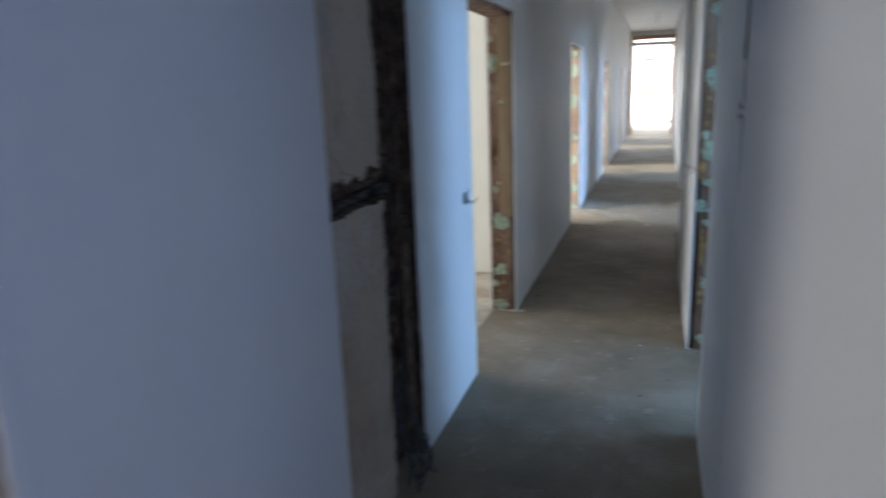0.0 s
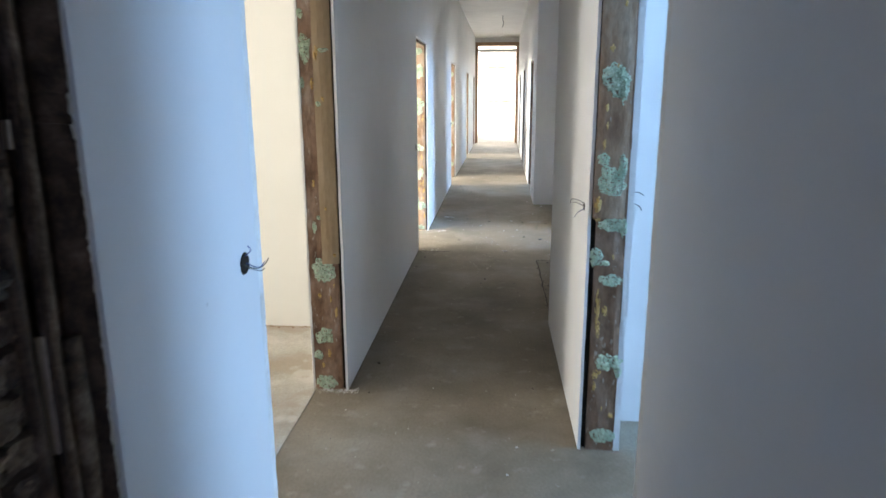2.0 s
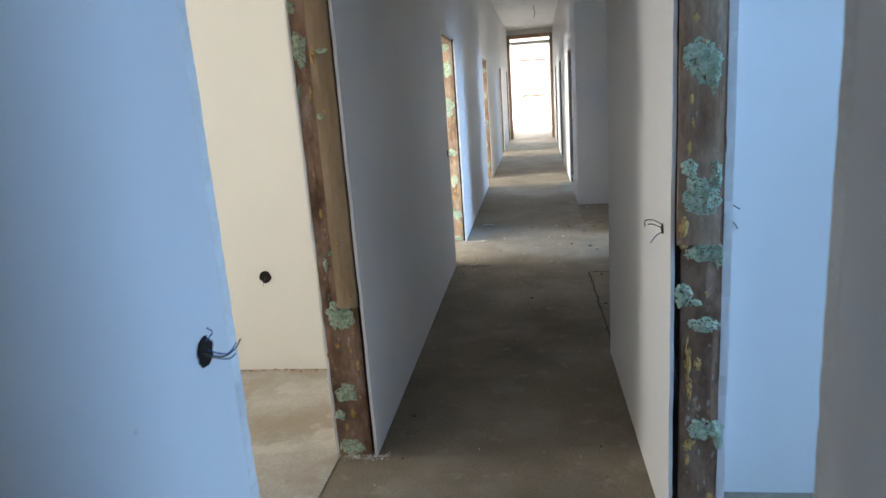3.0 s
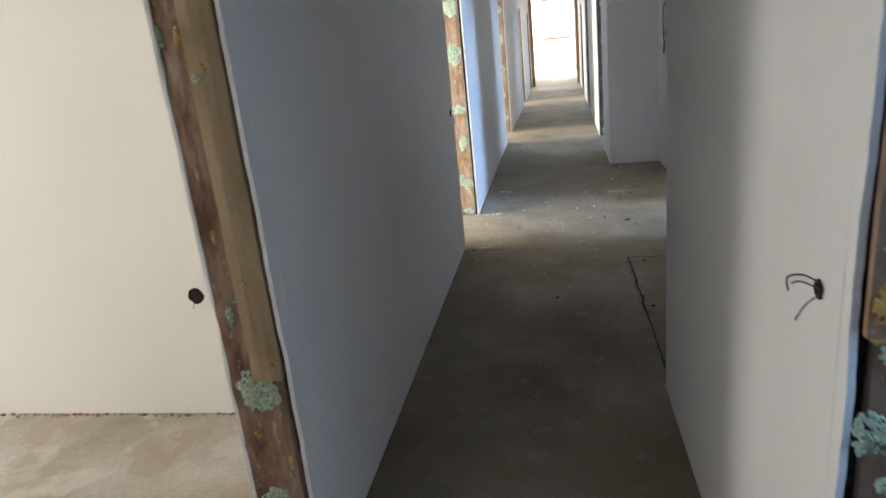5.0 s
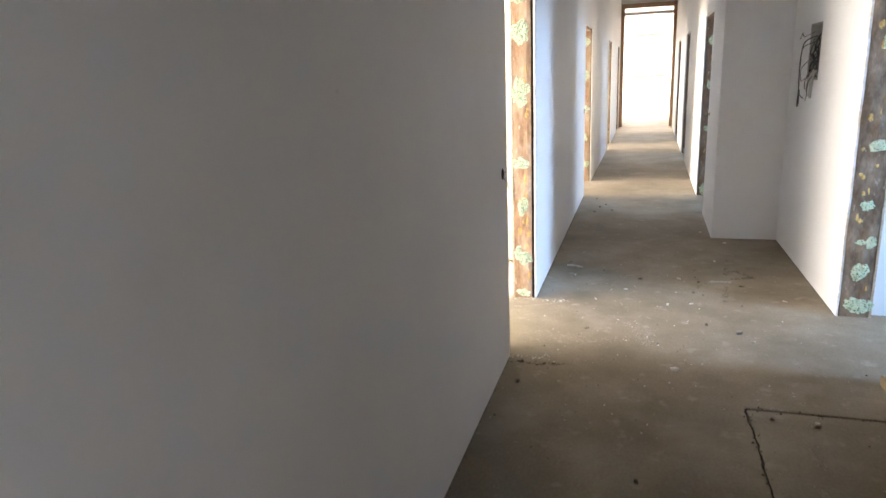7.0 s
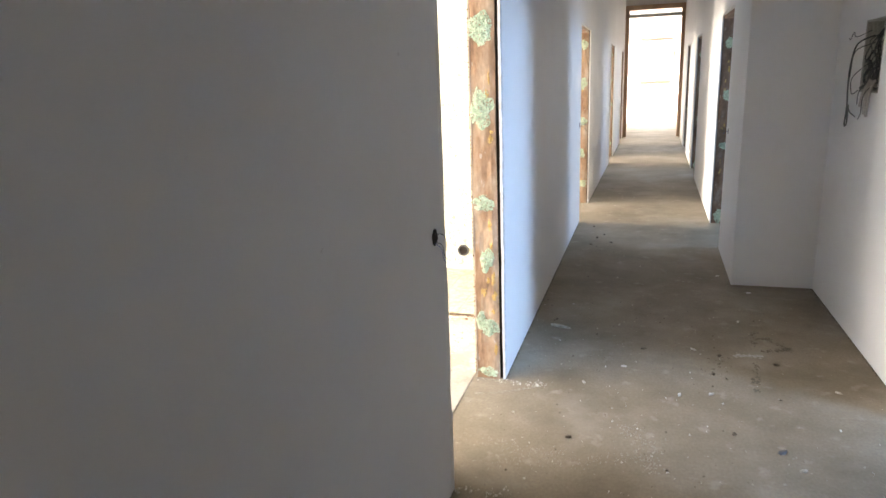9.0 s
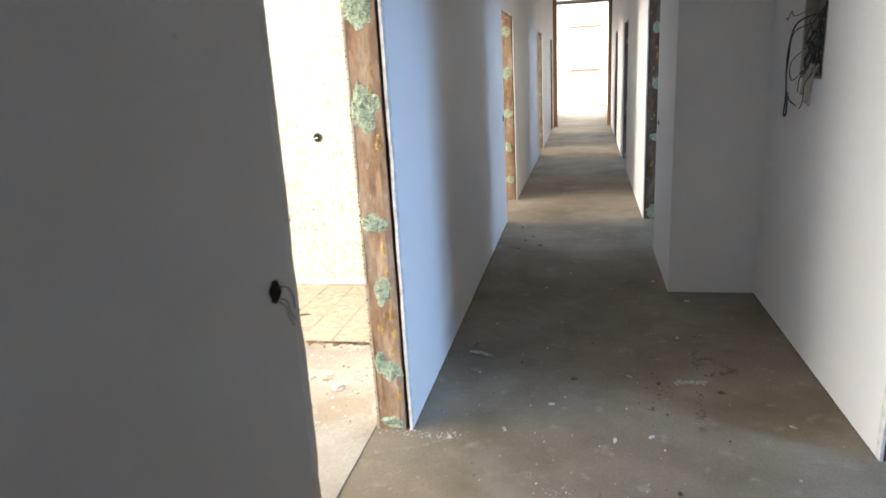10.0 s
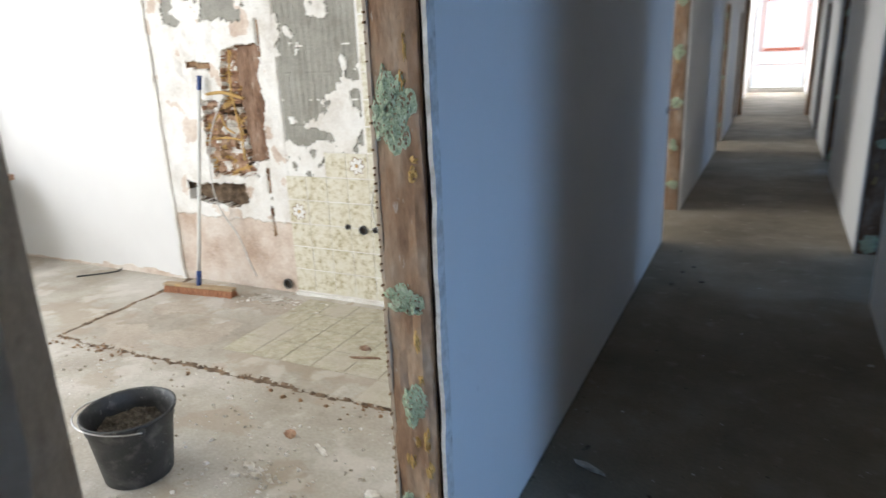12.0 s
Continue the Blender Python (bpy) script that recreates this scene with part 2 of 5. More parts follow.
# ---- builders ----
def box(bm, x0, x1, y0, y1, z0, z1, mi=0):
    """An axis-aligned block added to bm."""
    v = [bm.verts.new((x, y, z)) for x in (x0, x1) for y in (y0, y1) for z in (z0, z1)]
    for q in ((0, 1, 3, 2), (4, 6, 7, 5), (0, 4, 5, 1), (2, 3, 7, 6), (0, 2, 6, 4), (1, 5, 7, 3)):
        bm.faces.new([v[i] for i in q]).material_index = mi


def prism(bm, corners, z0, z1):
    """An upright block over a four-cornered plan."""
    a = [bm.verts.new((x, y, z0)) for x, y in corners]
    b = [bm.verts.new((x, y, z1)) for x, y in corners]
    bm.faces.new(a[::-1]), bm.faces.new(b)
    for i in range(4):
        j = (i + 1) % 4
        bm.faces.new((a[i], a[j], b[j], b[i]))


def part(name, bm, material, parent=None, label="", smooth=False):
    """Links a bmesh as one mesh object under a thing or a part."""
    me = bpy.data.meshes.new(name)
    bmesh.ops.recalc_face_normals(bm, faces=bm.faces)
    bm.to_mesh(me)
    bm.free()
    for m in material if isinstance(material, (list, tuple)) else [material]:
        me.materials.append(m)
    if smooth:
        me.polygons.foreach_set("use_smooth", [True] * len(me.polygons))
    ob = new(name, me)
    if parent:
        ob.parent = parent
        ob.matrix_parent_inverse = parent.matrix_world.inverted()
    if label:
        tagged(ob, label)
    return ob


def bevel(bm, width, segments=2):
    bmesh.ops.bevel(bm, geom=bm.edges[:], offset=width, segments=segments, profile=0.6, affect="EDGES")


def tube(bm, points, radius, sides=7, steps=6):
    """A round cable through the given points, smoothed."""
    pts = [Vector(p) for p in points]
    path = []
    for i in range(len(pts) - 1):
        p0, p1, p2, p3 = pts[max(i - 1, 0)], pts[i], pts[i + 1], pts[min(i + 2, len(pts) - 1)]
        for s in range(steps):
            t = s / steps
            path.append(0.5 * (2 * p1 + (p2 - p0) * t + (2 * p0 - 5 * p1 + 4 * p2 - p3) * t * t + (3 * p1 - p0 - 3 * p2 + p3) * t ** 3))
    path.append(pts[-1])
    rings = []
    for i, p in enumerate(path):
        d = (path[min(i + 1, len(path) - 1)] - path[max(i - 1, 0)]).normalized()
        u = d.orthogonal().normalized() if not rings else (last - d * last.dot(d)).normalized()
        last = u
        w = d.cross(u)
        rings.append([bm.verts.new(p + radius * (math.cos(a) * u + math.sin(a) * w)) for a in (2 * math.pi * k / sides for k in range(sides))])
    for a, b in zip(rings, rings[1:]):
        for k in range(sides):
            bm.faces.new((a[k], a[(k + 1) % sides], b[(k + 1) % sides], b[k]))
    bm.faces.new(rings[0][::-1]), bm.faces.new(rings[-1])


# ---- plan ----
CEILING, HEAD = 3.28, 2.06
XL, XR, XA = -1.005, 0.13, 0.84      # corridor faces: left wall, right wall, niche wall
TL, TR = 0.16, 0.178                 # wall thicknesses
LEFT_DOORS = [(3.744, 4.885), (8.13, 9.105), (13.10, 14.23), (18.15, 19.22), (21.95, 22.95)]
FAR_DOORS = [(12.155, 13.20), (16.45, 17.50), (19.95, 20.98)]
END = 23.45


def xl(y):
    """The left wall's face, which bears slightly off beyond the third door."""
    return XL if y < 14 else XL + (y - 14) * 0.0095


def xr(y):
    """The right wall's face beyond the niche."""
    return 0.302 + (y - 11.02) * 0.0125


def side_wall(name, face, thick, y0, y1, gaps, material, top=CEILING):
    """A wall along y between its openings, with the pieces over the openings."""
    bm = bmesh.new()
    edges = [y0] + [e for g in gaps for e in g] + [y1]
    for a, b in zip(edges[::2], edges[1::2]):
        prism(bm, ((face(a), a), (face(b), b), (face(b) + thick, b), (face(a) + thick, a)), 0, top)
    for a, b in gaps:
        prism(bm, ((face(a), a), (face(b), b), (face(b) + thick, b), (face(a) + thick, a)), HEAD, top)
    return tagged(part(name, bm, material), kind="structure")


def grow(gaps, d=0.04):
    return [(a - d, b + d) for a, b in gaps]


def block(name, x0, x1, y0, y1, z0, z1, material):
    bm = bmesh.new()
    box(bm, x0, x1, y0, y1, z0, z1)
    return tagged(part(name, bm, material), kind="structure")


# the floor sheet, with the cut of an old hatch in the niche
bm = bmesh.new()
for x0, x1, y0, y1 in ((-6.3, 5.3, -1.5, 6.02), (-6.3, 0.156, 6.02, 7.756), (0.159, XA, 6.02, 7.738), (XA, 5.3, 6.02, 7.756), (-6.3, 5.3, 7.756, 31.0)):
    box(bm, x0, x1, y0, y1, -0.03, 0.0)
tagged(part("floor", bm, SCREED), "dusty grey-brown bare concrete screed floor", "floor", kind="structure")
block("floor_base", -6.3, 5.3, -1.5, 31.0, -0.25, -0.03, DARK)
for i, (y0, y1) in enumerate(((2.9, 5.82), (5.97, 11.19), (11.35, 16.0))):
    tagged(block("floor_room_%d" % (i + 1), -6.0, XL - TL - 0.012, y0, y1, 0.0, 0.004, ROOM_SCREED), "pale dusty stained screed of a room", "floor")
ceiling = block("ceiling", -6.3, 5.3, -1.5, 31.0, CEILING, CEILING + 0.2, CEIL)
tagged(ceiling, "white plastered corridor ceiling", "ceiling")

# left corridor wall, interrupted by the stripped strip and the doorways
side_wall("wall_west_1", xl, -TL, -1.3, 2.135, grow([(-0.05, 1.05)]), PAINT)
tagged(bpy.data.objects["wall_west_1"], "smooth painted plaster wall beside a stripped strip", "wall")
# splayed end of the boarding at the second doorway
bm = bmesh.new()
prism(bm, ((XL - 0.004, 8.092), (XL - 0.012, 8.125), (-1.18, 8.275), (-1.195, 8.092)), 0, HEAD)
# greyer than the wall paint: the shade on this end is in its colour
tagged(part("wall_west_splay", bm, SCRAPED_AND_SHADE), "bent plasterboard end at a doorway", "wall", kind="structure")
for n, t, y0, y1, gaps in (("wall_west_2", -0.19, 2.878, 5.9, LEFT_DOORS[:1]), ("wall_west_3", -TL, 5.9, END, LEFT_DOORS[1:])):
    tagged(side_wall(n, xl, t, y0, y1, grow(gaps), PAINT), "white plasterboard corridor wall with stripped doorways", "wall")
block("wall_west_core", XL - TL, XL - 0.135, 2.135, 2.878, 0, CEILING, DARK)
# right side: near wall, niche, far wall
block("wall_east_0", 0.114, XR + TR, 1.77, 2.230, 0, CEILING, PAINT)
# nearer, thicker boarding that ends in a rough edge
bm = bmesh.new()
rows = []
for k in range(221):
    z = CEILING * k / 220
    e = 1.778 + 0.0035 * math.sin(z * 41) * math.sin(z * 13) + 0.002 * math.sin(z * 97)
    rows.append([bm.verts.new(c) for c in ((0.060, 0.85, z), (0.060, e - 0.006, z), (0.064, e, z), (0.1135, e + 0.002, z), (0.1135, 0.85, z))])
for r, q in zip(rows, rows[1:]):
    for i in range(5):
        bm.faces.new((r[i], r[(i + 1) % 5], q[(i + 1) % 5], q[i]))
bm.faces.new(rows[0][::-1]), bm.faces.new(rows[-1])
tagged(part("wall_east_5", bm, PAINT), "proud white wall boarding with a rough edge", "wall", kind="structure")
block("wall_east_back", 0.1135, XR + TR, 0.85, 1.77, 0, CEILING, PAINT)
block("wall_east_joint", 0.124, XR + TR, 2.230, 2.242, 0, CEILING, DARK_BROWN)
side_wall("wall_east_1", lambda y: XR, TR, 2.242, 6.02, grow([(3.30, 4.365)]), PAINT)
side_wall("wall_east_2", lambda y: XA, 0.19, 6.02, 10.0, grow([(8.07, 9.08)]), PAINT)
bm = bmesh.new()
box(bm, XA, XA + 0.19, 10.0, 10.11, 0, CEILING)
box(bm, XA, XA + 0.19, 10.44, 11.02, 0, CEILING)
box(bm, XA, XA + 0.19, 10.11, 10.44, 0, 1.39)
box(bm, XA, XA + 0.19, 10.11, 10.44, 1.785, CEILING)
# back of the recess coloured near black, its shade painted in
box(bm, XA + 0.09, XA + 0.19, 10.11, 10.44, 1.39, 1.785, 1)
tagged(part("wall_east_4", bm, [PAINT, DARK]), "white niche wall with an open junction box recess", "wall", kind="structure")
side_wall("wall_east_3", xr, 0.16, 11.02, END, grow(FAR_DOORS), PAINT)
for n, t in (("wall_east_back", "white plaster wall behind proud boarding"), ("wall_east_0", "white plaster wall with a socket hole"), ("wall_east_1", "white plasterboard wall with a vertical joint"), ("wall_east_2", "white niche wall beside a stripped doorway"), ("wall_east_3", "white wall with stripped doorways")):
    tagged(bpy.data.objects[n], t, "wall")
block("wall_niche_return", xr(11.02) + 0.16, XA + 0.19, 11.02, 11.2, 0, CEILING, PAINT)
block("wall_shaft", XR + TR, XA, 5.84, 6.02, 0, CEILING, PAINT)
# unseen south wall and window, added to let that blue light in
bm = bmesh.new()
box(bm, -6.3, 0.8, -1.5, -1.3, 0, CEILING)
box(bm, 2.4, 5.3, -1.5, -1.3, 0, CEILING)
box(bm, 0.8, 2.4, -1.5, -1.3, 0, 0.88)
box(bm, 0.8, 2.4, -1.5, -1.3, 2.62, CEILING)
tagged(part("wall_south", bm, PAINT), "unseen white south wall with an added window", "wall", kind="structure")

# cross walls between the rooms
for i, (y, m) in enumerate(((2.9, PAINT), (5.82, CREAM), (11.20, PAINT), (16.0, PAINT), (20.3, PAINT))):
    block("wall_room_west_%d" % (i + 1), -6.0, XL - TL - (0 if y < 14 else -0.04), y - (0.15 if i == 0 else 0), y + (0 if i == 0 else 0.15), 0, CEILING, m)
for i, (x, y) in enumerate(((XR + TR, 1.6), (XR + TR, 4.64), (XA + 0.19, 6.1), (XA + 0.19, 9.135), (xr(11) + 0.17, 11.21), (xr(15) + 0.16, 15.0), (xr(19) + 0.16, 18.9))):
    block("wall_room_east_%d" % (i + 1), x, 5.0, y, y + 0.15, 0, CEILING, PAINT)


def outer_wall(name, x0, x1, centres, y0, y1):
    """An outside wall along y with a window opening for each room."""
    bm = bmesh.new()
    at = y0
    for c, w in centres:
        a, b = c - w / 2 - 0.05, c + w / 2 + 0.05
        box(bm, x0, x1, at, a, 0, CEILING)
        box(bm, x0, x1, a, b, 0, 0.74)
        box(bm, x0, x1, a, b, 2.62, CEILING)
        at = b
    box(bm, x0, x1, at, y1, 0, CEILING)
    return tagged(part(name, bm, PAINT), "white plastered outside wall with window openings", "wall", kind="structure")


outer_wall("wall_outer_west", -6.3, -6.0, WEST_WINDOWS, -1.3, 31.0)
outer_wall("wall_outer_east", 5.0, 5.3, EAST_WINDOWS, -1.3, 31.0)

# end of the corridor: brown lining, short passage, bright window
bm = bmesh.new()
box(bm, -6.0, -0.93, END, END + 0.18, 0, CEILING)
box(bm, 0.48, 5.0, END, END + 0.18, 0, CEILING)
box(bm, -0.93, 0.48, END, END + 0.18, 3.14, CEILING)
tagged(part("wall_end_1", bm, PAINT), "white wall round the brown-lined passage opening", "wall", kind="structure")
bm = bmesh.new()
box(bm, -0.93, -0.83, END - 0.03, END + 0.21, 0, 3.14)
box(bm, 0.38, 0.48, END - 0.03, END + 0.21, 0, 3.14)
box(bm, -0.83, 0.38, END - 0.03, END + 0.21, 3.03, 3.14)
tagged(part("door_lining", bm, BROWN), "tall brown-painted wooden door lining", "door frame", kind="structure")
block("wall_passage_west", -1.15, -0.95, END + 0.18, 30.3, 0, CEILING, PAINT)
block("wall_passage_east", 0.62, 0.80, END + 0.18, 30.3, 0, CEILING, PAINT)
bm = bmesh.new()
box(bm, -6.0, -0.94, 30.3, 30.5, 0, CEILING)
box(bm, 0.61, 5.0, 30.3, 30.5, 0, CEILING)
box(bm, -0.94, 0.61, 30.3, 30.5, 3.08, CEILING)
box(bm, -0.94, 0.61, 30.3, 30.5, 0, 0.08)
tagged(part("wall_outer_north", bm, PAINT), "white end wall with a tall window", "wall", kind="structure")

# bright haze of the sky behind the end window
glow = bpy.data.materials.new("bright_sky")
glow.use_nodes = True
gn = glow.node_tree.nodes
gn.remove(gn["Principled BSDF"])
em = gn.new("ShaderNodeEmission")
em.inputs["Color"].default_value, em.inputs["Strength"].default_value = (1.0, 0.98, 0.95, 1), 5.0
glow.node_tree.links.new(em.outputs[0], gn["Material Output"].inputs["Surface"])
bm = bmesh.new()
box(bm, -9, 9, 38.0, 38.1, -6, 12)
tagged(part("backdrop", bm, glow), "plain bright hazy sky", "backdrop", kind="structure")


# ---- relief helpers ----
def fbm(x, y, z=0.0, octaves=4):
    return noise.fractal(Vector((x, y, z)), 1.0, 2.0, octaves)


def relief(name, place, u0, u1, v0, v1, cell, height, surface, materials):
    """A modelled face: place(u, v, h) gives each point; height(u, v) its depth, surface(u, v, h) its material."""
    nu, nv = max(2, round((u1 - u0) / cell)), max(2, round((v1 - v0) / cell))
    us, vs = np.linspace(u0, u1, nu + 1), np.linspace(v0, v1, nv + 1)
    hs = [[height(u, v) for v in vs] for u in us]
    verts = [place(u, v, hs[i][j]) for i, u in enumerate(us) for j, v in enumerate(vs)]
    faces = [(i * (nv + 1) + j, (i + 1) * (nv + 1) + j, (i + 1) * (nv + 1) + j + 1, i * (nv + 1) + j + 1) for i in range(nu) for j in range(nv)]
    me = bpy.data.meshes.new(name)
    me.from_pydata(verts, [], faces)
    for m in materials:
        me.materials.append(m)
    me.polygons.foreach_set("material_index", [surface((us[i] + us[i + 1]) / 2, (vs[j] + vs[j + 1]) / 2, max(hs[i][j], hs[i + 1][j + 1], hs[i + 1][j], hs[i][j + 1])) for i in range(nu) for j in range(nv)])
    me.update()
    return new(name, me)


def slab(bm, x0, x1, y_front, y_back, z0, z1, rough=0.003, cell=0.03, seed=0.0):
    """A rough-sawn board whose front faces -y."""
    nx, nz = max(2, round((x1 - x0) / cell)), max(2, round((z1 - z0) / cell))
    grid = []
    for i in range(nx + 1):
        row = []
        for k in range(nz + 1):
            x, z = x0 + (x1 - x0) * i / nx, z0 + (z1 - z0) * k / nz
            edge = (i in (0, nx)) * rough * 1.2 * fbm(z * 9, seed, 3)
            row.append(bm.verts.new((x + edge, y_front + rough * fbm(x * 25, z * 7, seed) + (i in (0, nx)) * 0.003, z)))
        grid.append(row)
    back = [[bm.verts.new((x, y_back, z)) for z in (z0, z1)] for x in (x0, x1)]
    for i in range(nx):
        for k in range(nz):
            bm.faces.new((grid[i][k], grid[i + 1][k], grid[i + 1][k + 1], grid[i][k + 1]))
    bm.faces.new([back[0][0], *grid[0], back[0][1]])
    bm.faces.new([back[1][1], *grid[nx][::-1], back[1][0]])
    bm.faces.new([back[0][1], *[grid[i][nz] for i in range(nx + 1)], back[1][1]])
    bm.faces.new([back[1][0], *[grid[i][0] for i in range(nx, -1, -1)], back[0][0]])


def blob(bm, centre, ru, rv, depth, seed, rings=15, segs=72, gaps=0.42):
    """A crumbly crust of set foam on a face that looks towards -y: ragged outline, pitted, with small gaps."""
    grid = []
    for i in range(rings + 1):
        row = []
        for k in range(segs):
            a = 2 * math.pi * k / segs
            c, s = math.cos(a), math.sin(a)
            out = 1 + 0.30 * fbm(c * 0.9 + seed, s * 0.9, seed) + 0.20 * fbm(c * 3.2, s * 3.2, seed + 2)
            q = i / rings
            p = Vector((ru * out * q * c, 0, rv * out * q * s))
            fall = (1 - q ** 3)
            h = depth * fall * (0.45 + 0.6 * fbm(p.x * 60 + seed, p.z * 60, 1) + 0.5 * abs(fbm(p.x * 140, p.z * 140, seed)))
            row.append(bm.verts.new((centre[0] + p.x, centre[1] + 0.002 - max(0.0, h), centre[2] + p.z)))
        grid.append(row)
    for i in range(rings):
        for k in range(segs):
            m = (grid[i][k].co + grid[i + 1][k].co) / 2
            if i > 1 and fbm(m.x * 130 + seed, m.z * 130, seed + 4) < -gaps + 0.22 * (i / rings) ** 4:
                continue
            bm.faces.new((grid[i][k], grid[i][(k + 1) % segs], grid[i + 1][(k + 1) % segs], grid[i + 1][k]))
    bmesh.ops.delete(bm, geom=[v for v in bm.verts if not v.link_faces], context="VERTS")


# ---- stripped doorways ----
def doorway(face, thick, y0, y1, wood, foams=(), glues=(), board=None, gap=0.024, seed=1.0, label="", group="stripped doorways", bead=False, board_wood=None, lip=0.0, edge=0.001):
    """The raw timber lining left in a doorway, its face towards the walker at y1. face: the corridor side, thick: signed wall thickness."""
    s = 1 if thick > 0 else -1
    a, b = face + s * gap, face + thick - s * (0.012 + lip)
    x0, x1 = min(a, b), max(a, b)
    f0, f1 = min(face, face + thick), max(face, face + thick)
    frame_ob = tagged(new("door_frame"), label, "door frame", group)
    frame_ob.location = ((x0 + x1) / 2, y1, 0)
    bpy.context.view_layer.update()
    # dark sheet behind the jamb: shade of the gap given as colour
    bm = bmesh.new()
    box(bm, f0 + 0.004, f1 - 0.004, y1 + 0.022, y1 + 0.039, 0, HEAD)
    part("gap_shade", bm, DARK, frame_ob)
    bm = bmesh.new()
    slab(bm, x0, x1, y1, y1 + 0.023, 0, HEAD - 0.02, 0.006, 0.022, seed)
    jamb = part("jamb", bm, wood, frame_ob)
    bm = bmesh.new()
    box(bm, x0, x1, y0 - 0.039, y0 - 0.006, 0, HEAD - 0.02)
    part("jamb", bm, wood, frame_ob)
    bm = bmesh.new()
    box(bm, x0, x1, y0 - 0.039, y1 + 0.039, HEAD - 0.032, HEAD - 0.001)
    part("head", bm, wood, frame_ob)
    # ragged edges of the boarding on both faces
    for e0, e1, q in ((face, face + s * 0.012, 0.0), (face + thick, face + thick - s * (0.011 + lip), 4.0)):
        for ya, yb, sign in ((y1 - (0.001 if q else edge), y1 + 0.039, -1), (y0 + 0.001, y0 - 0.039, 1)):
            bm = bmesh.new()
            rows, n = [], 110
            for k in range(n + 1):
                z = HEAD * k / n
                tear = 0.014 * max(0, fbm(z * 4, seed + q, 1.5 * sign)) + 0.003 * fbm(z * 30, seed + q)
                y = ya + sign * -1 * tear
                rows.append([bm.verts.new(c) for c in ((e0, yb, z), (e0, y, z), (e1, y - sign * 0.002 * fbm(z * 25, q), z), (e1, yb, z))])
            for r, t in zip(rows, rows[1:]):
                for i in range(4):
                    bm.faces.new((r[i], r[(i + 1) % 4], t[(i + 1) % 4], t[i]))
            bm.faces.new(rows[0][::-1]), bm.faces.new(rows[-1])
            part("board_edge", bm, OLD_PLASTER if bead and q else (TORN_BOARD if bead else PAINT) if sign < 0 else PALE_PLASTER, frame_ob)
    if board:
        bm = bmesh.new()
        slab(bm, board[0], board[1], y1 - 0.014, y1 + 0.006, board[2], HEAD - 0.03, 0.002, 0.025, seed + 3)
        part("cover_board", bm, board_wood or TIMBER_LIGHT, frame_ob, "brown cover board" if board_wood else "tan-coloured cover board")
    for i, (x, z, ru, rv) in enumerate(foams):
        bm = bmesh.new()
        blob(bm, (x, y1 - (0.016 if board and z > board[2] and board[0] < x < board[1] else 0.003), z), ru * 1.2, rv * 1.2, 0.0105, seed + 7.3 * i)
        part("foam", bm, FOAM, jamb, "lump of set green mounting foam")
    for i, (x, z, ru, rv) in enumerate(glues):
        bm = bmesh.new()
        blob(bm, (x, y1 - (0.014 if board and z > board[2] else 0.002), z), ru, rv, 0.008, seed + 31 + 3.7 * i, 4, 20, 0.2)
        part("glue", bm, GLUE, jamb, "crust of yellow dried foam")
    if bead:
        bm = bmesh.new()
        xb = face + thick - s * 0.004
        for k in range(100):
            z = 0.02 + k * 0.0202 + random.uniform(-0.004, 0.004)
            if random.random() < 0.6:
                w = random.uniform(0.002, 0.006)
                d = random.uniform(0.001, 0.003)
                box(bm, xb - d, xb + d, y1 - 0.008, y1 + 0.002, z, z + w)
        part("plaster_bead", bm, CONDUIT, frame_ob, "rusty toothed plaster bead")
    return frame_ob


def crusts(x0, x1, n, seed):
    r = random.Random(seed)
    return [(r.uniform(x0, x1), r.uniform(0.08, 1.95), r.uniform(0.004, 0.012), r.uniform(0.008, 0.03)) for _ in range(n)]


doorway(XL, -0.19, 3.744, 4.885, TIMBER,
        foams=[(-1.150, 1.734, 0.026, 0.056), (-1.174, 1.577, 0.008, 0.024), (-1.115, 0.651, 0.050, 0.056), (-1.118, 0.301, 0.038, 0.040), (-1.158, 0.193, 0.020, 0.022), (-1.125, 0.035, 0.046, 0.034), (-1.098, 1.48, 0.010, 0.010), (-1.147, 0.875, 0.009, 0.024), (-1.170, 1.892, 0.012, 0.018), (-1.065, 1.727, 0.020, 0.010), (-1.125, 0.925, 0.008, 0.010)],
        glues=[(-1.075, 1.505, 0.010, 0.018), (-1.06, 0.57, 0.008, 0.03), (-1.055, 0.43, 0.007, 0.03), (-1.08, 0.50, 0.006, 0.02), (-1.05, 0.735, 0.010, 0.012)] + crusts(-1.16, -1.07, 9, 3),
        board=(-1.114, -1.028, 0.69), gap=0.032, edge=0.014, seed=1.7, label="stripped brown timber door lining with green foam lumps")
